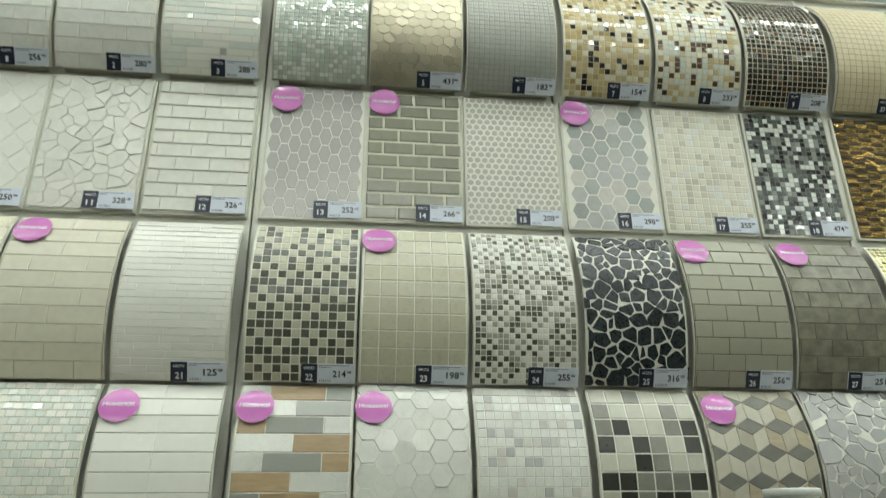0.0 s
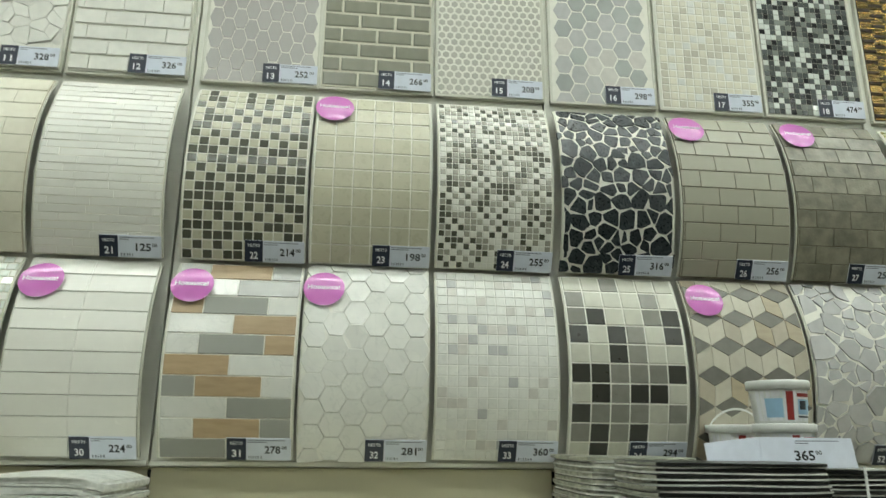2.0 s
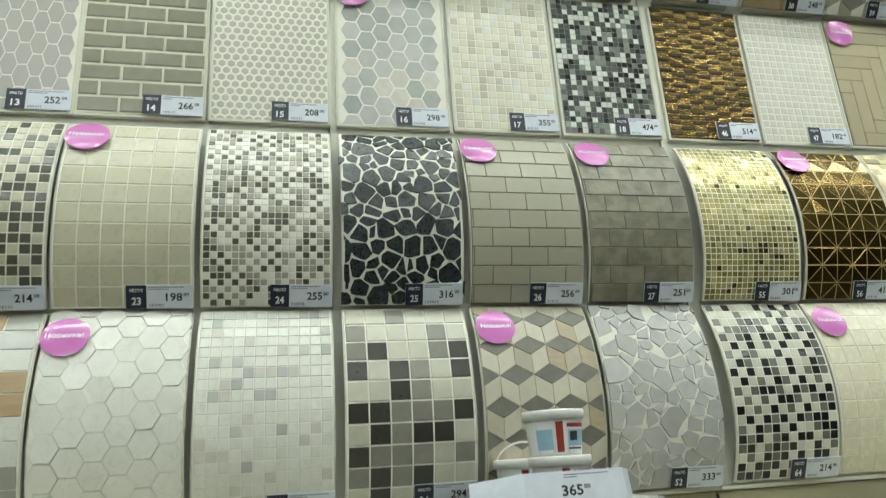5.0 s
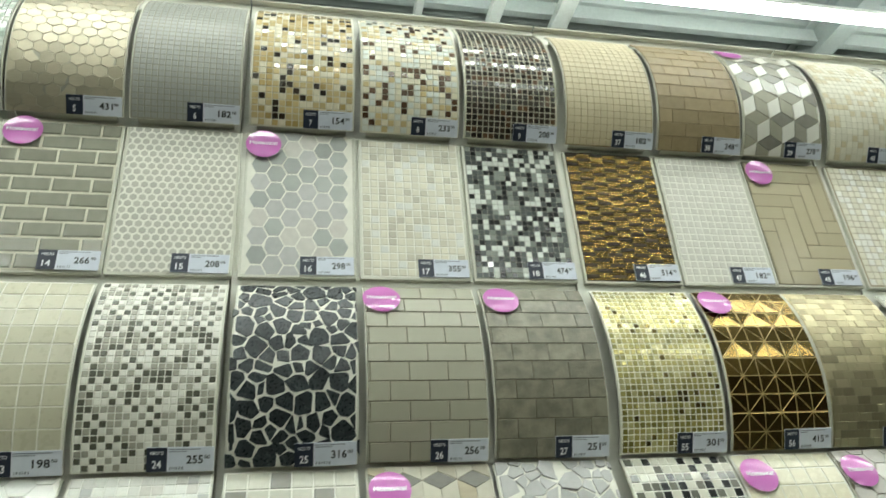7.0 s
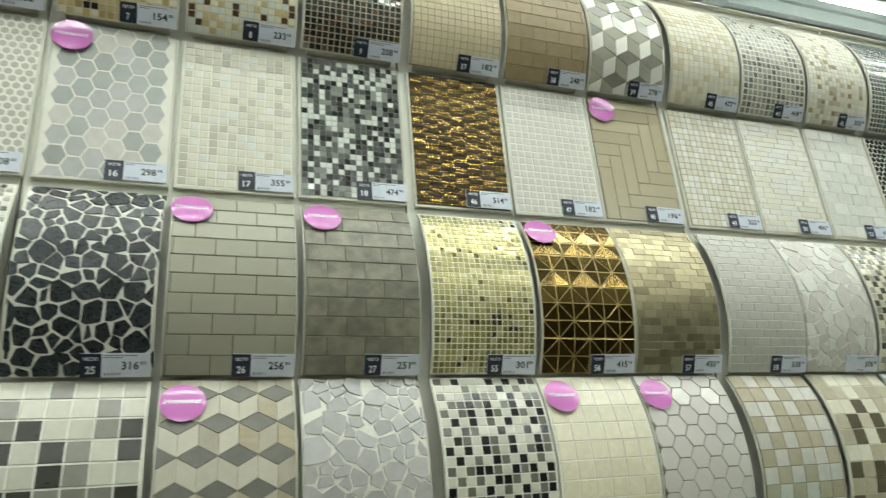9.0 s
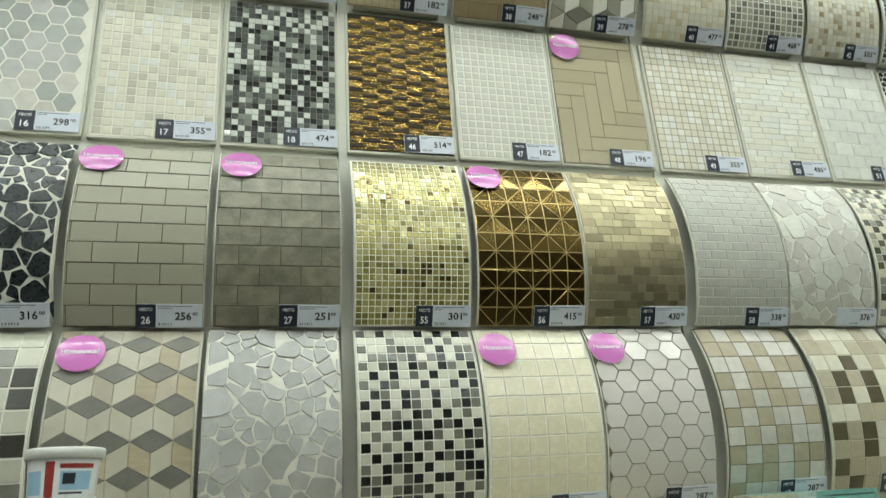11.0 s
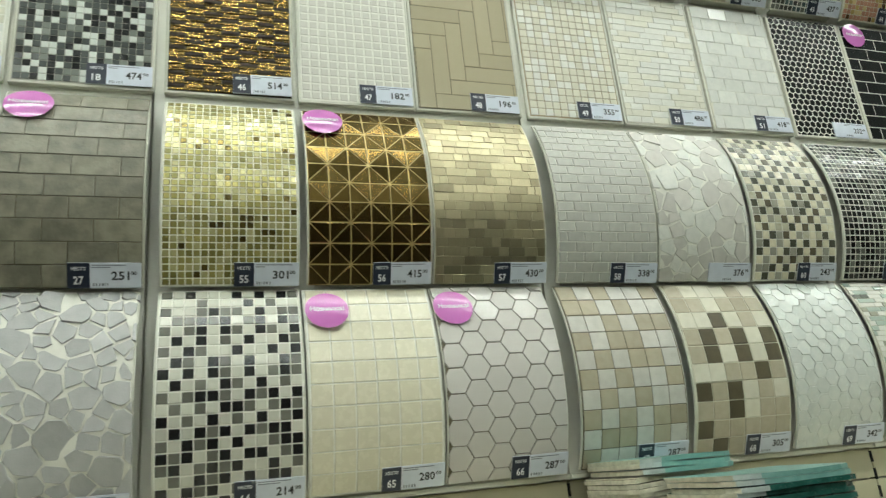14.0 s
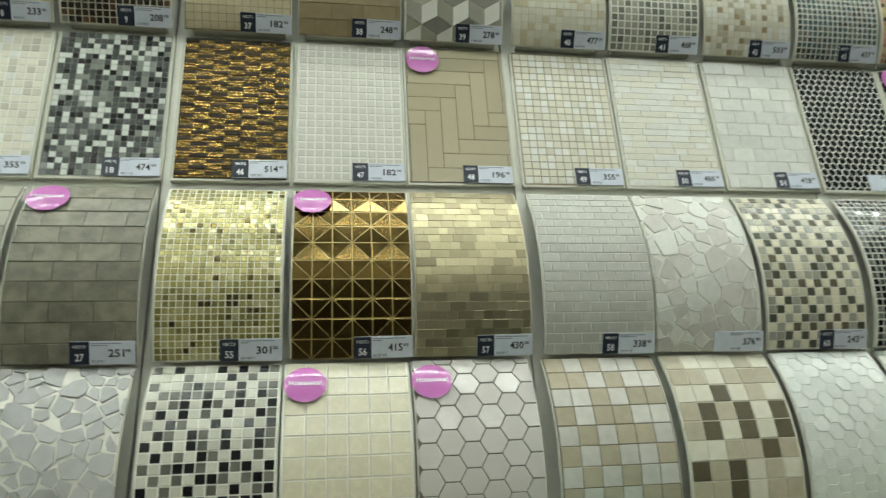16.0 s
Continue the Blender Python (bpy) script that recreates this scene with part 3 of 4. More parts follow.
# luminaires, with the two unseen fill rows among them
glow = bpy.data.materials.new("lamp_diffuser")
glow.use_nodes = True
shade = glow.node_tree.nodes["Principled BSDF"]
shade.inputs["Base Color"].default_value = (0.8, 0.8, 0.8, 1)
shade.inputs["Emission Color"].default_value = LAMP_COLOUR
shade.inputs["Emission Strength"].default_value = LAMP_STRENGTH
MATS["lamp_diffuser"] = glow
for y in LAMP_ROWS:
    lum = thing("strip_light", block("strip_light", (-4.7, 10.3, y - 0.034, y + 0.034, LAMP_Z + 0.032, LAMP_Z + 0.085), "housing_white", 0.004), Matrix(), "long white linear ceiling luminaire, lit; two rows are added fill", "ceiling light", "luminaire lines")
    child("diffuser", block("diffuser", (-4.69, 10.29, y - 0.042, y + 0.042, LAMP_Z - 0.03, LAMP_Z + 0.03), "lamp_diffuser", 0.008), lum, None, "glowing white diffuser")
    for x in (-3.2, 0.8, 4.8, 8.8):
        v, f = box(x - 0.004, x + 0.004, y - 0.004, y + 0.004, LAMP_Z + 0.083, ROOF_Z + 0.08)
        child("suspension_rod", mesh("suspension_rod", v, f, ["steel_grey"]), lum)


# ---- lettering ----
TEXTS = {}


def lettering(text, size, material, bold=0.0):
    key = (text, size, material)
    if key not in TEXTS:
        cu = bpy.data.curves.new("lettering", "FONT")
        cu.body, cu.size, cu.align_x, cu.resolution_u, cu.offset = text, size, "LEFT", 2, bold
        ob = new("lettering", cu)
        me = bpy.data.meshes.new_from_object(ob.evaluated_get(bpy.context.evaluated_depsgraph_get()))
        bpy.data.objects.remove(ob)
        me.materials.clear()
        me.materials.append(MATS[material])
        xs = [v.co.x for v in me.vertices]
        TEXTS[key] = (me, min(xs), max(xs))
    return TEXTS[key]


def write(parent, text, x, z, width, height, material, y=-0.0022, bold=0.0, name="lettering"):
    """Letters in the plane y, starting at x, z, fitted to a width and a letter height."""
    me, a, b = lettering(text, 1.0, material, bold)
    child(name, me, parent, Matrix.Translation((x, y, z)) @ Matrix.Diagonal((width / (b - a), 1, height / 0.72, 1)) @ Matrix.Rotation(math.pi / 2, 4, "X") @ Matrix.Translation((-a, 0, 0)))


# all words and numbers are cut once, before the many pieces are laid
for word in [str(k) for k in range(1, 73)] + ["МЕСТО"]:
    lettering(word, 1.0, "ink_white", 0.022)
lettering("Новинка!", 1.0, "ink_white", 0.022)
for word in "00 365 256 280 288 431 182 154 233 208 248 278 477 468 503 437 250 328 326 252 266 298 355 474 514 196 486 418 202 125 214 198 255 316 251 301 415 430 338 376 243 150 224 281 360 294 333 287 305 342".split():
    lettering(word, 1.0, "ink_black", 0.022)

TAG_W, TAG_H = 0.153, 0.058


def price_tag(panel, prof, number, price, rng, clear=0.006):
    """Shelf label fixed on the panel's lower corner: navy place number and white price field."""
    m = prof.stand(PANEL_W - TAG_W + 0.001 + rng.uniform(-0.003, 0.002), 0.030, rng.uniform(-0.012, 0.012), clear + 0.0035) @ Matrix.Translation((0, 0, -0.030))
    tag = child("price_tag", block("price_tag", (0.0, TAG_W, -0.0015, 0.0015, 0.0, TAG_H), "tag_white", 0.0005), panel, m, "white shelf price label with a navy number field")
    if number:
        child("number_field", block("number_field", (0.0, 0.046, -0.0021, -0.0015, 0.0005, TAG_H - 0.0005), "tag_navy"), tag, None, "navy place number field")
        write(tag, "МЕСТО", 0.008, 0.041, 0.030, 0.0075, "ink_white", -0.0024, 0.01)
        write(tag, number, 0.0125 if len(number) > 1 else 0.018, 0.0095, 0.021 if len(number) > 1 else 0.009, 0.0185, "ink_white", -0.0024, 0.02)
    if price:
        write(tag, price, 0.090, 0.019, 0.038, 0.0195, "ink_black", -0.0018, 0.012)
        write(tag, "00", 0.1305, 0.030, 0.013, 0.0085, "ink_black", -0.0018, 0.005)
    x = 0.052
    while x < 0.084:
        w = rng.uniform(0.0015, 0.0045)
        v, f = box(x, x + w, -0.0018, -0.0014, 0.005, 0.0115)
        child("print_bar", mesh("print_bar", v, f, ["ink_grey"]), tag)
        x += w + rng.uniform(0.002, 0.004)
    for z, w in ((0.0515, rng.uniform(0.07, 0.09)), (0.0465, rng.uniform(0.02, 0.05))):
        v, f = box(0.050, 0.050 + w, -0.0018, -0.0014, z, z + 0.0022)
        child("print_bar", mesh("print_bar", v, f, ["ink_grey"]), tag)


def novelty_sticker(panel, prof, rng):
    """Round magenta plastic disc with one white word, following the panel's curve."""
    r, n, rings = 0.053, 28, 6
    du, ds = 0.050 + rng.uniform(-0.006, 0.006), prof.length - (0.044 if prof.sag == 0 else 0.072 if prof.z0 < 1.8 else 0.056) + rng.uniform(-0.006, 0.002)
    turn = rng.uniform(-0.06, 0.06)
    vs, fs = [], []
    for k in range(rings + 1):
        for i in range(n):
            a = 2 * math.pi * i / n
            u, s = du + r * k / rings * math.cos(a), ds + r * 0.94 * k / rings * math.sin(a)
            lift = 0.013 + 0.004 * (1 - (k / rings) ** 2)
            vs.append(tuple(prof.stand(u, min(s, prof.length), off=lift + max(0, s - prof.length) * 0.2) @ Vector((0, 0, max(0, s - prof.length)))))
    for k in range(rings):
        for i in range(n):
            a, b = k * n + i, k * n + (i + 1) % n
            fs.append((a, a + n, b + n, b))
    st = child("sticker", mesh("sticker", vs, fs, ["sticker_pink"], smooth=True), panel, None, "round glossy magenta sticker with white lettering")
    me, a, b = lettering("Новинка!", 1.0, "ink_white", 0.015)
    w, h = 0.082, 0.0115
    out = bpy.data.meshes.new("word")
    co, faces = [], [tuple(p.vertices) for p in me.polygons]
    for v in me.vertices:
        u, s = du - w / 2 + (v.co.x - a) / (b - a) * w, ds - 0.006 + v.co.y * h / 0.72
        co.append(tuple(prof.stand(u, s, off=0.0182)[i][3] for i in range(3)))
    out.from_pydata(co, [], faces)
    out.materials.append(MATS["ink_white"])
    child("word", out, st, None, "white lettering")


# ---- tile sample panels ----
PIECES = {}


def piece(poly, thick, material):
    key = (tuple((round(x, 4), round(y, 4)) for x, y in poly), round(thick, 4), material)
    if key not in PIECES:
        v, f = prism(poly, thick, 0.004 if material == "olive_metro" else 0.0016 if material == "gold_mirror" else 0.0009)
        PIECES[key] = mesh("tile", v, f, [material])
    return PIECES[key]


def sample_panel(number, lay, grout, label, price="", sticker=False, fill=0.72, tag=True, shown="", jitter=0.006, single=True, rim=0.0, place_no=None):
    k = number - 1
    col, row = 9 * (k // 36) + k % 9, (k % 36) // 9
    rng = random.Random(number * 17)
    prof = Profile(row)
    x = LEFT[col] + SHIFTED.get((row, col), 0.0)
    kind = "flat" if row == 1 else "curved"
    panel = thing("tile_sample_panel", None, Matrix.Translation((x, WALL_Y, prof.z0)), label + f" on a {kind} sample sheet", "tile sample", "tile sample panels")
    tiles = lay(rng, prof.length)
    # the carrying sheet, with the joints filled up towards the tiles' faces
    grouted = fill * min(t[5] for t in tiles)
    n = 24 if prof.sag else 1
    vs, fs = [], []
    for i in range(n + 1):
        m = prof.stand(0, prof.length * i / n)
        for u, d in ((-0.003, -0.001), (0.001, -0.001), (0.001, -grouted), (PANEL_W - 0.001, -grouted), (PANEL_W - 0.001, -0.001), (PANEL_W + 0.003, -0.001), (PANEL_W + 0.003, 0.004), (-0.003, 0.004)):
            vs.append(tuple(m @ Vector((u, d, 0))))
    idx = []
    for i in range(n):
        for a in range(8):
            b = (a + 1) % 8
            fs.append((8 * i + a, 8 * i + b, 8 * i + 8 + b, 8 * i + 8 + a))
            idx.append(0 if a in (1, 2, 3) else 1)
    fs += [tuple(range(8))[::-1], tuple(range(8 * n, 8 * n + 8))]
    idx += [1, 1]
    child("backing_sheet", mesh("backing_sheet", vs, fs, [grout, "board_edge"], idx), panel, None, "pale-edged backing sheet with filled joints")
    if row == 1:
        v, f = joined([box(-0.006, PANEL_W + 0.006, -0.016, -0.0005, -0.008, -0.001, 0.001), box(-0.007, -0.001, -0.014, -0.0005, -0.001, prof.h, 0.001), box(PANEL_W + 0.001, PANEL_W + 0.007, -0.014, -0.0005, -0.001, prof.h, 0.001)])
        child("edge_trim", mesh("edge_trim", v, f, ["board_edge"]), panel)
    else:
        # small brackets that hold the curved sheet off the board
        for z, reach in ((0.004, prof.foot), (prof.h - 0.012, prof.head)):
            v, f = box(0.02, PANEL_W - 0.02, -reach + 0.004, -0.0005, z, z + 0.006)
            child("bracket", mesh("bracket", v, f, ["board_edge"]), panel)
    if single and len(tiles) <= 300:
        for poly, u, s, turn, material, thick in tiles:
            child("tile", piece(poly, thick, material), panel, prof.stand(u, s, turn, 0.0, rng.gauss(0, jitter), rng.gauss(0, jitter)))
    else:
        names = sorted({t[4] for t in tiles})
        vs, fs, idx = [], [], []
        for poly, u, s, turn, material, thick in tiles:
            v, f = prism(poly, thick)
            m = prof.stand(u, s, turn, 0.0, rng.gauss(0, jitter), rng.gauss(0, jitter))
            k = len(vs)
            vs += [tuple(m @ Vector(p)) for p in v]
            fs += [tuple(i + k for i in q) for q in f]
            idx += [names.index(material)] * len(f)
        child("mosaic", mesh("mosaic", vs, fs, names, idx), panel, None, "small mosaic tiles", "stuff")
    if sticker:
        novelty_sticker(panel, prof, rng)
    if tag:
        price_tag(panel, prof, (place_no or str(number)) if shown != "blank" else "", price, rng, max(t[5] for t in tiles))
    return panel


W1 = [("white_gloss", 1)]
# top row
sample_panel(1, bricks(0.10, 0.05, [("marble_white", 3), ("marble_pale", 1)]), "grout_cream", "off-white marble brick tiles", "256")
sample_panel(2, bricks(0.15, 0.05, [("marble_white", 2), ("marble_pale", 1)]), "grout_cream", "white veined marble strip tiles", "280")
sample_panel(3, mirror_strips(), "grout_cream", "pale glass strips with small mirror pieces", "288")
sample_panel(4, squares(20, [("silver_mirror", 5), ("glass_white", 4), ("glass_green", 3)], 0.0016), "grout_grey", "silver mirror and pale glass mosaic", tag=False, jitter=0.03)
sample_panel(5, hexes(0.024, [("champagne", 1)], 0.0008, False, 0.92, 0.003), "grout_grey", "brushed champagne metal hexagon tiles", "431", jitter=0.03)
sample_panel(6, squares(17, [("silver_brushed", 1)], 0.0026, 1.0, 0.003), "grout_grey", "grey metallic square mosaic", "182", jitter=0.01)
sample_panel(7, squares(15, [("glass_sand", 7), ("glass_amber", 3), ("black_brown", 3), ("cream_gloss", 4)], 0.0026), "grout_cream", "golden, sand and black glass mosaic", "154", jitter=0.012)
sample_panel(8, squares(15, [("cream_gloss", 6), ("glass_white", 5), ("glass_sand", 2), ("brown_glass", 3)], 0.0026), "grout_cream", "cream, white and brown glass mosaic", "233", jitter=0.012)
sample_panel(9, squares(16, [("black_brown", 8), ("brown_glass", 2), ("glass_smoke", 1)], 0.003), "grout_cream", "dark brown glass mosaic with pale grout", "208", jitter=0.012)
sample_panel(37, squares(13, [("buff_stone", 1)], 0.0014, 1.0), "tan_stone", "beige square stone mosaic", "182")
sample_panel(38, bricks(0.10, 0.049, [("tan_stone", 1)], 0.0022), "tan_dark", "sand-brown matt brick tiles", "248")
sample_panel(39, cubes(0.102, ["taupe_gloss", "grey_warm"], ["white_gloss"], ["taupe_gloss", "grey_mid"], 0.0010), "grout_cream", "grey and white lozenge cube tiles", "278", True)
sample_panel(40, squares(13, [("cream_pale", 3), ("buff_stone", 1)], 0.0016), "grout_cream", "light beige stone mosaic", "477")
sample_panel(41, squares(13, [("grey_mid", 2), ("taupe_gloss", 3), ("glass_smoke", 1)], 0.005, 1.0, 0.003), "grout_white", "grey-green glass mosaic with white grout", "468")
sample_panel(42, squares(15, [("cream_stone", 7), ("white_gloss", 4), ("tan_stone", 1), ("beige_stone", 2)], 0.002), "grout_cream", "cream mosaic with scattered brown stones", "503")
sample_panel(43, squares(16, [("glass_teal", 3), ("glass_smoke", 1), ("grey_dark", 1)], 0.004), "grout_white", "dark teal glass mosaic with white grout", "437")
sample_panel(44, squares(17, [("glass_pink", 5), ("glass_amber", 2), ("glass_sand", 2), ("brown_glass", 1)], 0.002), "grout_cream", "copper-pink glass mosaic", "", jitter=0.03)
# second row, flat
sample_panel(10, lanterns(0.082, 0.104, "white_gloss"), "grout_white", "white lantern-shaped tiles", "250")
sample_panel(11, shards(0.06, [("white_matt", 1)], 0.0012, 0.55, 0.009, 0.45), "white_matt", "white irregular stone cladding", "328", fill=0.85, jitter=0.05)
sample_panel(12, bricks(0.108, 0.0485, [("white_matt", 1)], 0.0065, 0.42, 0.009, butt=0.002), "grout_white", "white textured narrow bricks", "326", fill=0.5)
sample_panel(13, hexes(0.0222, [("hex_lilac", 1)], 0.0024, True, 1.735, 0.003, 0.0235), "grout_white", "light grey elongated hexagon tiles", "252", True)
sample_panel(14, bricks(0.104, 0.0485, [("olive_metro", 1)], 0.006, 0.5, 0.006, 0.5), "grout_cream", "grey-olive metro bricks with pale grout", "266", True)
sample_panel(15, hexes(0.0144, [("hex_pale", 1)], 0.0055, False, 1.0, 0.003), "grout_white", "small grey hexagon mosaic with white grout", "208", fill=0.85)
sample_panel(16, hexes(0.031, [("hex_grey", 3), ("marble_soft", 2), ("marble_grey", 3)], 0.0034, True, 1.15, 0.003, 0.040), "grout_white", "pale grey marble hexagons", "298", True, fill=0.85)
sample_panel(17, squares(12, [("cream_stone", 6), ("greige_stone", 2), ("marble_pale", 1)], 0.0035, 1.0, 0.003), "grout_white", "cream stone square mosaic", "355")
sample_panel(18, squares(17, [("black_gloss", 5), ("grey_cool", 7), ("steel_glass", 4), ("glass_white", 5)], 0.0012), "grout_grey", "black, grey and white glass mosaic", "474", jitter=0.02)
sample_panel(46, split_strips(), "grout_dark", "bronze glittering split strips", "514", jitter=0.05, fill=0.3)
sample_panel(47, squares(12, [("tile_chalk", 1)], 0.0052, 1.0, 0.003), "grout_white", "white square mosaic", "182")
sample_panel(48, herringbone(0.05, 4, [("herring_beige", 1)], 0.0016), "brown_stone", "beige herringbone plank tiles", "196", True)
sample_panel(49, squares(12, [("cream_stone", 3), ("white_matt", 2), ("cream_pale", 2)], 0.0020, 0.97, 0.004), "tan_stone", "cream stone mosaic with brown joints", "355", fill=0.6)
sample_panel(50, bricks(0.07, 0.0225, [("white_matt", 1), ("cream_white", 1)], 0.0012, 0.4, uneven=0.4), "cream_white", "cream-white split stone strips", "486", fill=0.85)
sample_panel(51, bricks(0.076, 0.048, [("marble_pale", 2), ("marble_white", 2)], 0.0014, 0.5, 0.006), "cream_white", "pale marble block mosaic", "418", jitter=0.025)
sample_panel(52, hexes(0.0148, [("black_gloss", 1)], 0.0034, False, 1.0, 0.003), "grout_white", "small black hexagon mosaic with white grout", "202", shown="blank")
sample_panel(53, bricks(0.104, 0.0475, [("black_gloss", 1)], 0.004, 0.5, 0.006), "grout_white", "black metro bricks with white grout", "", True)
# third row, curved
sample_panel(19, bricks(0.10, 0.049, [("cream_gloss", 1)]), "grout_cream", "cream brick tiles", "", tag=False)
sample_panel(20, planks("cc ccc cc ccc cc ccc cc ccc cc ccc".split(), {"c": "cream_pale"}, 0.0018), "beige_stone", "cream-beige brick tiles", "", True, tag=False)
sample_panel(21, bricks(0.104, 0.0215, [("white_gloss", 1)], 0.0011, 0.5, 0.004, uneven=0.25, butt=0.0003), "cream_pale", "white narrow strip mosaic", "125", fill=0.88)
sample_panel(22, charted("LDLLLDLLDLLD LDDLLDLDLLLD DLDLLDLDLDDL LDLLDLDLLDLD LDDDLDLDDLLD DDLLDLDLLDLD DLDLDLDLDLDD LDLDLDLDLDLD DDDLDDDLDDDL DLDDDLDDDLDD LDLDLDLDLDLD DLDLDDDLDDDD LDDDLDLDLDLD DDDLDLDDDDDL DLDDDLDLDLDD LDLDLDLDLDLD DDDLDDDLDDDL DLDDDLDDLLDD LDLDLDLLDLDL DLDLDDLLDLDL".split(), {"L": "beige_gloss", "D": "olive_dark"}, 0.0034), "grout_white", "dark brown and beige chequered mosaic", "214")
sample_panel(23, squares(6, [("beige_gloss", 1)], 0.0034, 1.0, 0.003), "grout_white", "beige glazed square tiles", "198", True)
sample_panel(24, checks(18, [("white_gloss", 6), ("grey_warm", 3), ("olive_dark", 1)], [("olive_dark", 5), ("grey_warm", 4), ("white_gloss", 1)], 0.0026, flip=0.05), "grout_white", "grey, white and brown fine mosaic", "255")
sample_panel(25, crazy(0.043, [("black_marble", 1)], 0.0056, 0.0042, 0.55, 0.16, 0.007), "grout_white", "broken black marble pieces with white grout", "316", jitter=0.02, fill=0.8)
sample_panel(26, bricks(0.1035, 0.051, [("taupe_gloss", 1)], 0.0022, 0.5, start=0.56), "brown_stone", "taupe-grey brick tiles", "256", True)
sample_panel(27, bricks(0.1035, 0.051, [("slate", 1)], 0.0018, 0.5, start=0.56), "brown_stone", "dark grey-green slate brick tiles", "251", True)
sample_panel(55, squares(18, [("gold_glass", 6), ("gold_pale", 4), ("gold_olive", 4), ("gold_dark", 1)], 0.0027, 1.0, 0.003), "grout_white", "gold foil glass mosaic", "301", jitter=0.02)
sample_panel(56, stars(0.0527, [("gold_mirror", 1)], 0.0024, 0.003), "gold_edge", "dark gold mirror triangles", "415", True, jitter=0.004)
sample_panel(57, bricks(0.04, 0.0245, [("gold_brushed", 1)], 0.0, 0.5, 0.004, uneven=0.45), "gold_brushed", "brushed gold metal mosaic", "430", fill=0.97, jitter=0.01)
sample_panel(58, bricks(0.0525, 0.0285, [("brick_marble", 1)], 0.0026, 0.5), "grout_white", "pale grey marble mini bricks", "338")
sample_panel(59, crazy(0.054, [("marble_soft", 2), ("marble_pale", 1)], 0.0045, 0.005, 0.5, 0.06), "grout_white", "broken cream stone pieces", "376", shown="blank", jitter=0.03, fill=0.85)
sample_panel(60, checks(12, [("cream_gloss", 5), ("beige_gloss", 2), ("grey_warm", 1)], [("olive_dark", 4), ("grey_warm", 2), ("brown_stone", 2)], 0.0022, flip=0.12), "grout_white", "cream and brown chequered mosaic", "243")
sample_panel(61, squares(15, [("black_gloss", 3), ("grey_dark", 1), ("glass_smoke", 1)], 0.0035), "grout_white", "black glass mosaic with white grout", "150")
sample_panel(62, squares(15, [("grey_dark", 2), ("glass_teal", 1), ("black_gloss", 1)], 0.0035), "grout_white", "dark grey glass mosaic with white grout", "")
# bottom row, curved
sample_panel(28, squares(6, W1, 0.002), "grout_white", "white square tiles", "", tag=False)
sample_panel(29, bricks(0.026, 0.0225, [("glass_white", 1), ("white_gloss", 1)], 0.0022, 0.45), "grout_cream", "white glass mosaic", "", tag=False, jitter=0.03)
sample_panel(30, bricks(0.157, 0.0495, [("white_gloss", 1)], 0.0018, 0.0, start=0.5, butt=0.0004), "grout_grey", "long white glazed brick tiles", "224", True, fill=0.6)
sample_panel(31, planks("wog wg ogw wo wgo ow gow wg wog gw".split(), {"w": "marble_white", "g": "grey_gloss", "o": "wood_print"}), "grout_white", "white marble, grey and wood-look planks", "278", True)
sample_panel(32, hexes(0.0339, [("marble_white", 1)], 0.0012, True, 1.05, 0.007, 0.031), "white_gloss", "white marble hexagons in relief", "281", True, fill=0.7, jitter=0.035)
sample_panel(33, squares(12, [("marble_white", 9), ("marble_pale", 5), ("marble_grey", 1), ("marble_soft", 2)], 0.0013, 1.05), "white_gloss", "white and grey marble mosaic", "360")
sample_panel(34, charted("PPMPPP MPPPMP MDPPMD DPDMPD PPDMPP DDMMMD PDMDDP DMMMPM MDMDPP PDPMPP".split(), {"P": "grey_pale", "M": "grey_mid", "D": "grey_dark"}, 0.004), "grout_white", "grey and charcoal square tiles", "294")
sample_panel(35, cubes(0.0905, ["cube_pale", "cube_pale", "cube_side"], ["cube_side", "cube_pale", "cube_tan"], ["cube_dark"], 0.0006, flip=-1, tall=1.0), "cube_side", "stone lozenge cube tiles", "278", True, shown="")
sample_panel(36, crazy(0.050, [("marble_grey", 1)], 0.0052, 0.006, 0.6, 0.04), "grout_white", "broken grey stone pieces", "333", place_no="52", jitter=0.07, fill=0.75)
sample_panel(64, charted("GLDLLLDLDLDG LLLGLLLDLGLL GLLGDGGLDLGG LGGDGDLGDLDG GLGDLDGLDGLD LDLDLGLDLLDG GLDGLLDLLDLD LDGLDGLDLLDG DLDLDGLDLGDG LDLGLDGLDLGL GLGDDGLDGDLD LGLGLDDGLGDG DLGLDLGLDLGD LDLDGDLDGDDL GLDGDLDLLGDD DGDLGDLDDLGD GDLGDGDLLDLG LGLDGDLDLDDL DLDGDLGLDLDL GDGDLDLGDLGD".split(), {"L": "check_pale", "G": "check_grey", "D": "black_gloss"}, 0.003), "grout_white", "black, grey and white chequered glass mosaic", "214")
sample_panel(65, squares(6, [("cream_gloss", 1)], 0.003, 1.0, 0.003), "grout_white", "cream glazed square tiles", "280", True)
sample_panel(66, hexes(0.0366, [("white_grey", 1)], 0.0022, True, 0.97, 0.006), "brown_stone", "glossy off-white hexagons", "287", True, fill=0.5)
sample_panel(67, charted("BWBWWB BBWBWW WWBWBB BWBBWW WBWBBW BWBWWB WBWBWW BWBWBB WBBWBW BWWWBB".split(), {"W": "marble_soft", "B": "sand_stone"}, 0.0018), "brown_stone", "beige and white chequered marble tiles", "287")
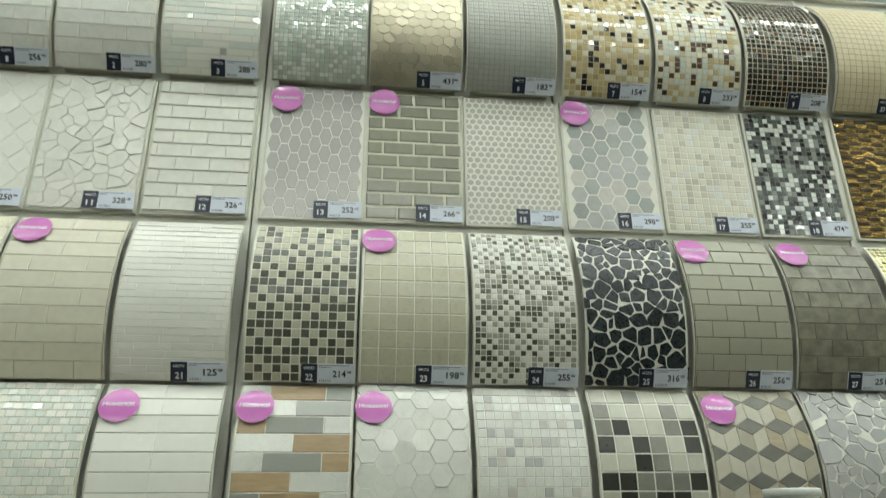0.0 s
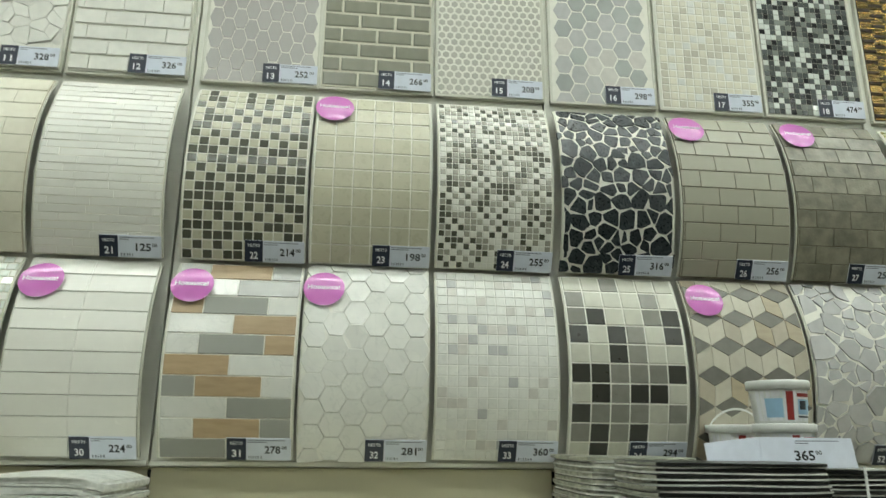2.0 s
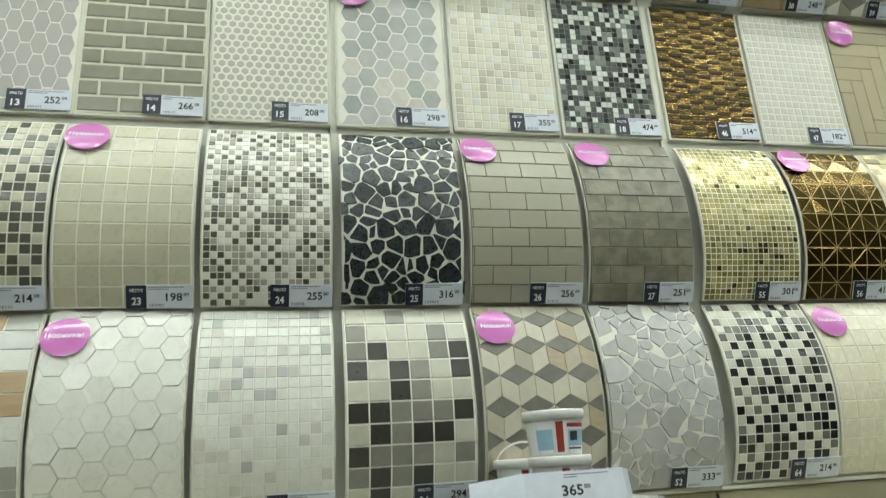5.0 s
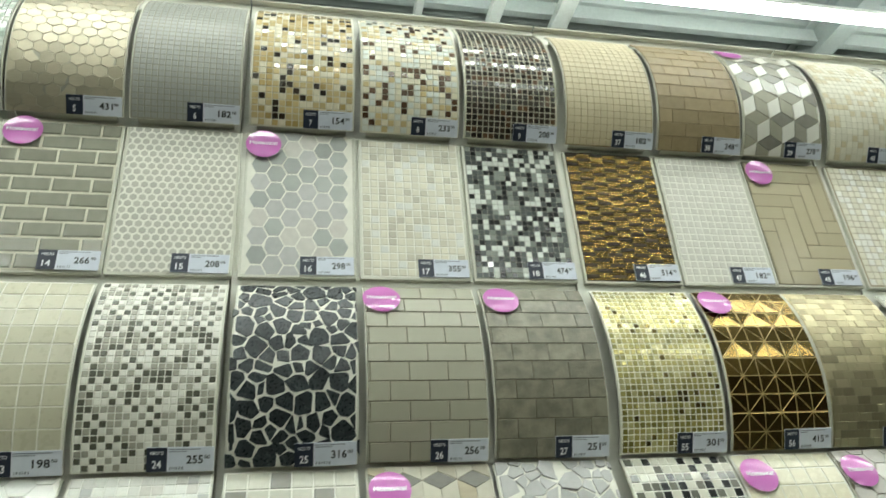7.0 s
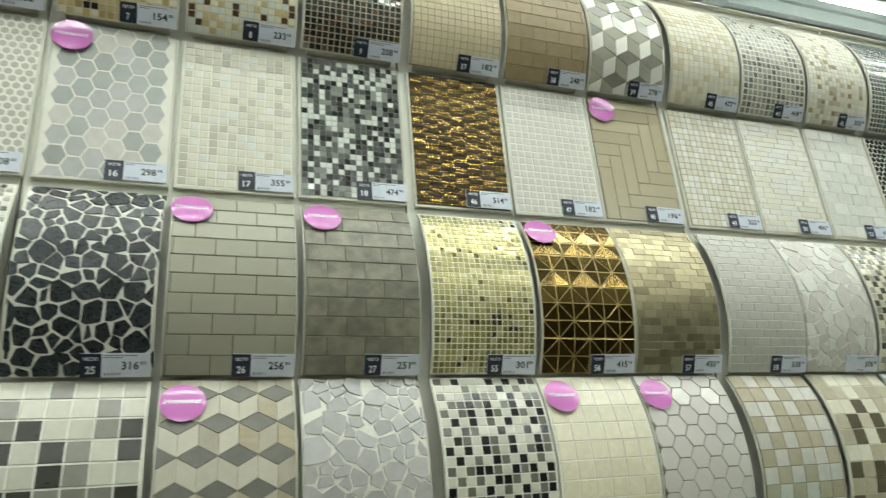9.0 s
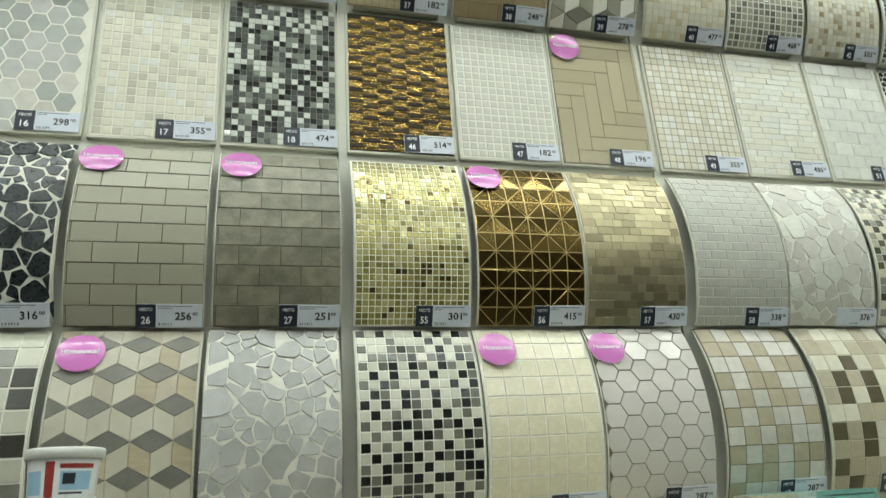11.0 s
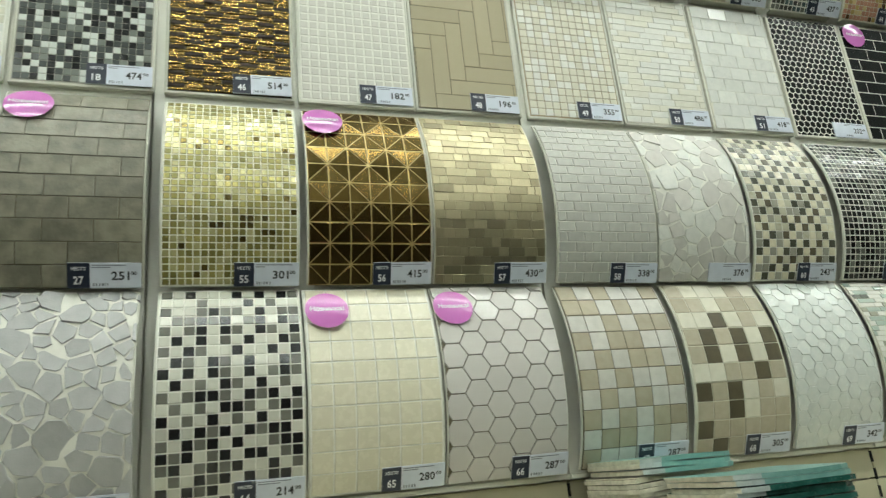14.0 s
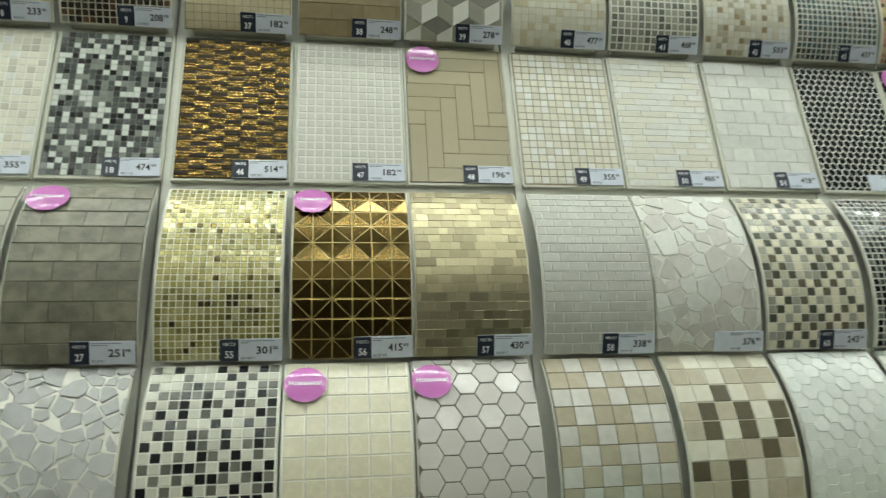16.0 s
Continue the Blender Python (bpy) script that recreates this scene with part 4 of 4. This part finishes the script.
sample_panel(68, charted("bcccbc tbcbtb ccdcbc bdbdcd bdcdcd ccbbdb dbdcbc bbdcbb dbbbbb bdbbbt".split(), {"b": "beige_stone", "c": "cream_stone", "d": "brown_stone", "t": "sand_stone"}, 0.0024), "grout_cream", "beige and brown stone square tiles", "305")
sample_panel(69, hexes(0.0255, [("ice_white", 1)], 0.0006, True, 1.0, 0.006), "ice_white", "ice-white relief hexagon tiles", "342", fill=0.75, jitter=0.045)
sample_panel(70, bricks(0.05, 0.0165, [("glass_green", 4), ("white_gloss", 4), ("glass_smoke", 1), ("taupe_gloss", 1)], 0.0015, 0.45, uneven=0.4), "grout_cream", "green-white glass strip mosaic", "")


# ---- goods on the shelf ----
def sheet_stack(x0, x1, y0, y1, top, material, rng, pitch=0.011, label="", sag=0.0, edge=0.004, base=None):
    """Loose mosaic sheets lying on one another; each one is a part."""
    foot = SHELF_Z if base is None else base
    stack = thing("mosaic_sheet_stack", None, Matrix.Translation(((x0 + x1) / 2, (y0 + y1) / 2, foot)), label, "tile stack", "stacks of mosaic sheets")
    kinds = [material] if isinstance(material, str) else material
    courses, z = [], 0.0
    while z < top - foot - 0.002:
        kind = kinds[len(courses) % len(kinds)]
        high = min(pitch * (0.5 if kind == "sheet_paper" else 1.0), top - foot - z)
        courses.append((z, high, kind))
        z += high
    n = len(courses)
    w, d = x1 - x0, y1 - y0
    for k, (low, high, kind) in enumerate(courses):
        nx, ny = 10, 8
        dx, dy = rng.gauss(0, edge), rng.gauss(0, edge)
        ph, amp = rng.uniform(0, 6), rng.uniform(0.0006, 0.0016)
        th = high * 0.9
        vs, fs = [], []
        for side in (0, 1):
            for j in range(ny + 1):
                for i in range(nx + 1):
                    u, v = i / nx - 0.5, j / ny - 0.5
                    q = 1 - 0.10 * abs(2 * v) ** 9
                    r = 1 - 0.10 * abs(2 * u) ** 9
                    z = low + side * th + amp * math.sin(5 * u + ph) - sag * (k / n) * (2 * u) ** 4
                    vs.append((dx + u * w * q, dy + v * d * r, max(0.0, z) if k else max(side * th, z * 0 + side * th)))
        m = (nx + 1) * (ny + 1)
        for j in range(ny):
            for i in range(nx):
                a = j * (nx + 1) + i
                fs += [(a + m, a + 1 + m, a + nx + 2 + m, a + nx + 1 + m), (a, a + nx + 1, a + nx + 2, a + 1)]
        ring = [i for i in range(nx + 1)] + [j * (nx + 1) + nx for j in range(1, ny + 1)] + [ny * (nx + 1) + i for i in range(nx - 1, -1, -1)] + [j * (nx + 1) for j in range(ny - 1, 0, -1)]
        idx = [0] * len(fs)
        for i in range(len(ring)):
            a, b = ring[i], ring[(i + 1) % len(ring)]
            fs.append((a, b, b + m, a + m))
            on_side = a % (nx + 1) == 0 and b % (nx + 1) == 0
            wrapped = kind in ("sheet_teal", "sheet_green") and b <= 2
            idx.append(1 if on_side else 2 if wrapped else 0)
        edging = {"sheet_black": "sheet_side", "sheet_teal": "sheet_cream", "sheet_green": "sheet_cream"}.get(kind, kind)
        child("mosaic_sheet", mesh("mosaic_sheet", vs, fs, [kind, edging, "sheet_film"], idx), stack)
    return stack


rng = random.Random(5)
sheet_stack(2.04, 2.41, 1.630, 1.845, 1.478, ["sheet_black", "sheet_paper"], rng, 0.0072, "stack of black and silver mosaic sheets on the shelf")
sheet_stack(2.00, 2.27, 1.860, 2.190, 1.482, ["sheet_side", "sheet_paper"], rng, 0.0075, "stack of speckled grey mosaic sheets on the shelf")
sheet_stack(2.42, 2.725, 1.870, 2.185, 1.461, ["sheet_black", "sheet_paper"], rng, 0.0072, "stack of dark mosaic sheets on the shelf")
sheet_stack(0.715, 1.035, 1.86, 2.18, 1.438, ["sheet_white", "sheet_paper"], rng, 0.010, "stack of white and silver mosaic sheets on the shelf", 0.012)
sheet_stack(4.085, 4.375, 1.925, 2.195, 1.446, "sheet_cream", rng, 0.0105, "stack of cream-edged mosaic sheets on the shelf", 0.004, 0.005)
sheet_stack(4.095, 4.365, 1.915, 2.185, 1.482, "sheet_teal", rng, 0.012, "few aqua glass mosaic sheets on a cream stack", base=1.446)
sheet_stack(4.120, 4.430, 1.655, 1.905, 1.438, ["sheet_green"] * 23 + ["sheet_teal"] * 2, rng, 0.0107, "stack of dark green glass mosaic sheets on the shelf", 0.0, 0.006)
sheet_stack(3.20, 3.52, 1.85, 2.17, 1.366, "sheet_cream", rng, 0.012, "stack of cream mosaic sheets on the shelf")
sheet_stack(3.58, 3.90, 1.85, 2.17, 1.350, "sheet_cream", rng, 0.012, "stack of beige mosaic sheets on the shelf")


def bucket(x, y, z, label, handle=False):
    b = thing("plastic_bucket", None, Matrix.Translation((x, y, z)) @ Matrix.Rotation(rng.uniform(-0.1, 0.1), 4, "Z") @ Matrix.Scale(0.88, 4), label, "bucket", "grout buckets")
    v, f = lathe([(0.062, 0.0), (0.064, 0.003), (0.0715, 0.085), (0.0715, 0.09)])
    body = child("body", mesh("body", v, f, ["bucket_white"], smooth=True), b)
    v, f = lathe([(0.073, 0.086), (0.0785, 0.087), (0.0795, 0.105), (0.0775, 0.109), (0.0720, 0.1095), (0.0700, 0.1065)])
    child("lid", mesh("lid", v, f, ["bucket_white"], smooth=True), b, None, "white snap-on lid")

    def wrap(name, a0, a1, z0, z1, material, off=0.0008):
        n = 10
        vs, fs = [], []
        for zz in (z0, z1):
            r = 0.064 + (zz - 0.003) / 0.082 * 0.0075 + off
            vs += [(r * math.cos(a0 + (a1 - a0) * i / n), r * math.sin(a0 + (a1 - a0) * i / n), zz) for i in range(n + 1)]
        fs = [(i, i + 1, n + 2 + i, n + 1 + i) for i in range(n)]
        child(name, mesh(name, vs, fs, [material]), body)

    d = math.pi / 180
    wrap("label_band", -170 * d, -10 * d, 0.006, 0.082, "ink_white", 0.0004)
    wrap("blue_print", -148 * d, -112 * d, 0.014, 0.062, "label_blue")
    wrap("red_bar", -105 * d, -90 * d, 0.008, 0.080, "label_red", 0.0010)
    wrap("picture_field", -80 * d, -26 * d, 0.022, 0.060, "label_blue", 0.0008)
    wrap("dark_print", -76 * d, -56 * d, 0.034, 0.056, "label_dark", 0.0012)
    wrap("title_print", -82 * d, -24 * d, 0.066, 0.075, "label_red", 0.0010)
    wrap("line_print", -80 * d, -40 * d, 0.014, 0.018, "label_dark", 0.0010)
    if handle:
        vs, fs, n = [], [], 20
        for i in range(n + 1):
            a = math.pi * i / n
            c = Vector((0.076 * math.cos(a), -0.03 * math.sin(a), 0.085 + 0.068 * math.sin(a)))
            vs += [tuple(c + Vector((0, o, p))) for o, p in ((-0.002, -0.003), (0.002, -0.003), (0.002, 0.003), (-0.002, 0.003))]
        for i in range(n):
            for k in range(4):
                fs.append((4 * i + k, 4 * i + (k + 1) % 4, 4 * i + 4 + (k + 1) % 4, 4 * i + 4 + k))
        child("carry_handle", mesh("carry_handle", vs, fs, ["bucket_white"]), b, None, "white plastic handle")
    return b


BASE = 1.4615
bucket(2.495, 1.935, BASE, "white plastic grout bucket with red and blue label, lower of two")
bucket(2.488, 1.933, BASE + 0.0964, "white plastic grout bucket stacked on another bucket")
bucket(2.462, 2.100, BASE, "white plastic grout bucket with its handle up", True)
# folded price card before the buckets: three faces in one sheet, and its hanging strip
corners = [(2.275, 1.880, 0.000, 0.050), (2.385, 1.856, 0.0, 0.064), (2.604, 1.850, 0.0, 0.064), (2.640, 1.900, 0.0, 0.060)]
vs, fs = [], []
for x, y, z0, z1 in corners:
    vs += [(x - 2.385, y - 1.85, z0), (x - 2.385, y - 1.85 + 0.012, z1), (x - 2.385, y - 1.85 + 0.0135, z1), (x - 2.385, y - 1.85 + 0.0015, z0)]
for k in range(3):
    for a in range(4):
        b = (a + 1) % 4
        fs.append((4 * k + a, 4 * k + 4 + a, 4 * k + 4 + b, 4 * k + b))
fs += [(0, 1, 2, 3), (15, 14, 13, 12)]
card = thing("price_card", mesh("price_card", vs, fs, ["tag_white"]), Matrix.Translation((2.385, 1.848, BASE + 0.001)), "folded white price card standing before the buckets", "price card")
face = child("card_face", block("card_face", (0.004, 0.214, -0.0006, 0.0, 0.001, 0.063), "tag_white"), card, Matrix.Translation((0, 0.0055, 0)) @ Matrix.Rotation(radians(-9), 4, "X") @ Matrix.Rotation(radians(-1.5), 4, "Z"), "printed price face")
write(face, "365", 0.078, 0.016, 0.046, 0.021, "ink_black", -0.0012)
write(face, "00", 0.127, 0.028, 0.014, 0.009, "ink_black", -0.0012)
for z, w in ((0.056, 0.10), (0.051, 0.03)):
    child("print_bar", block("print_bar", (0.085, 0.085 + w, -0.0012, -0.0006, z, z + 0.002), "ink_grey"), face)
child("hanging_strip", block("hanging_strip", (0.228, 0.234, -0.004, -0.002, -0.21, 0.004), "bucket_white"), card, None, "thin white plastic strip")
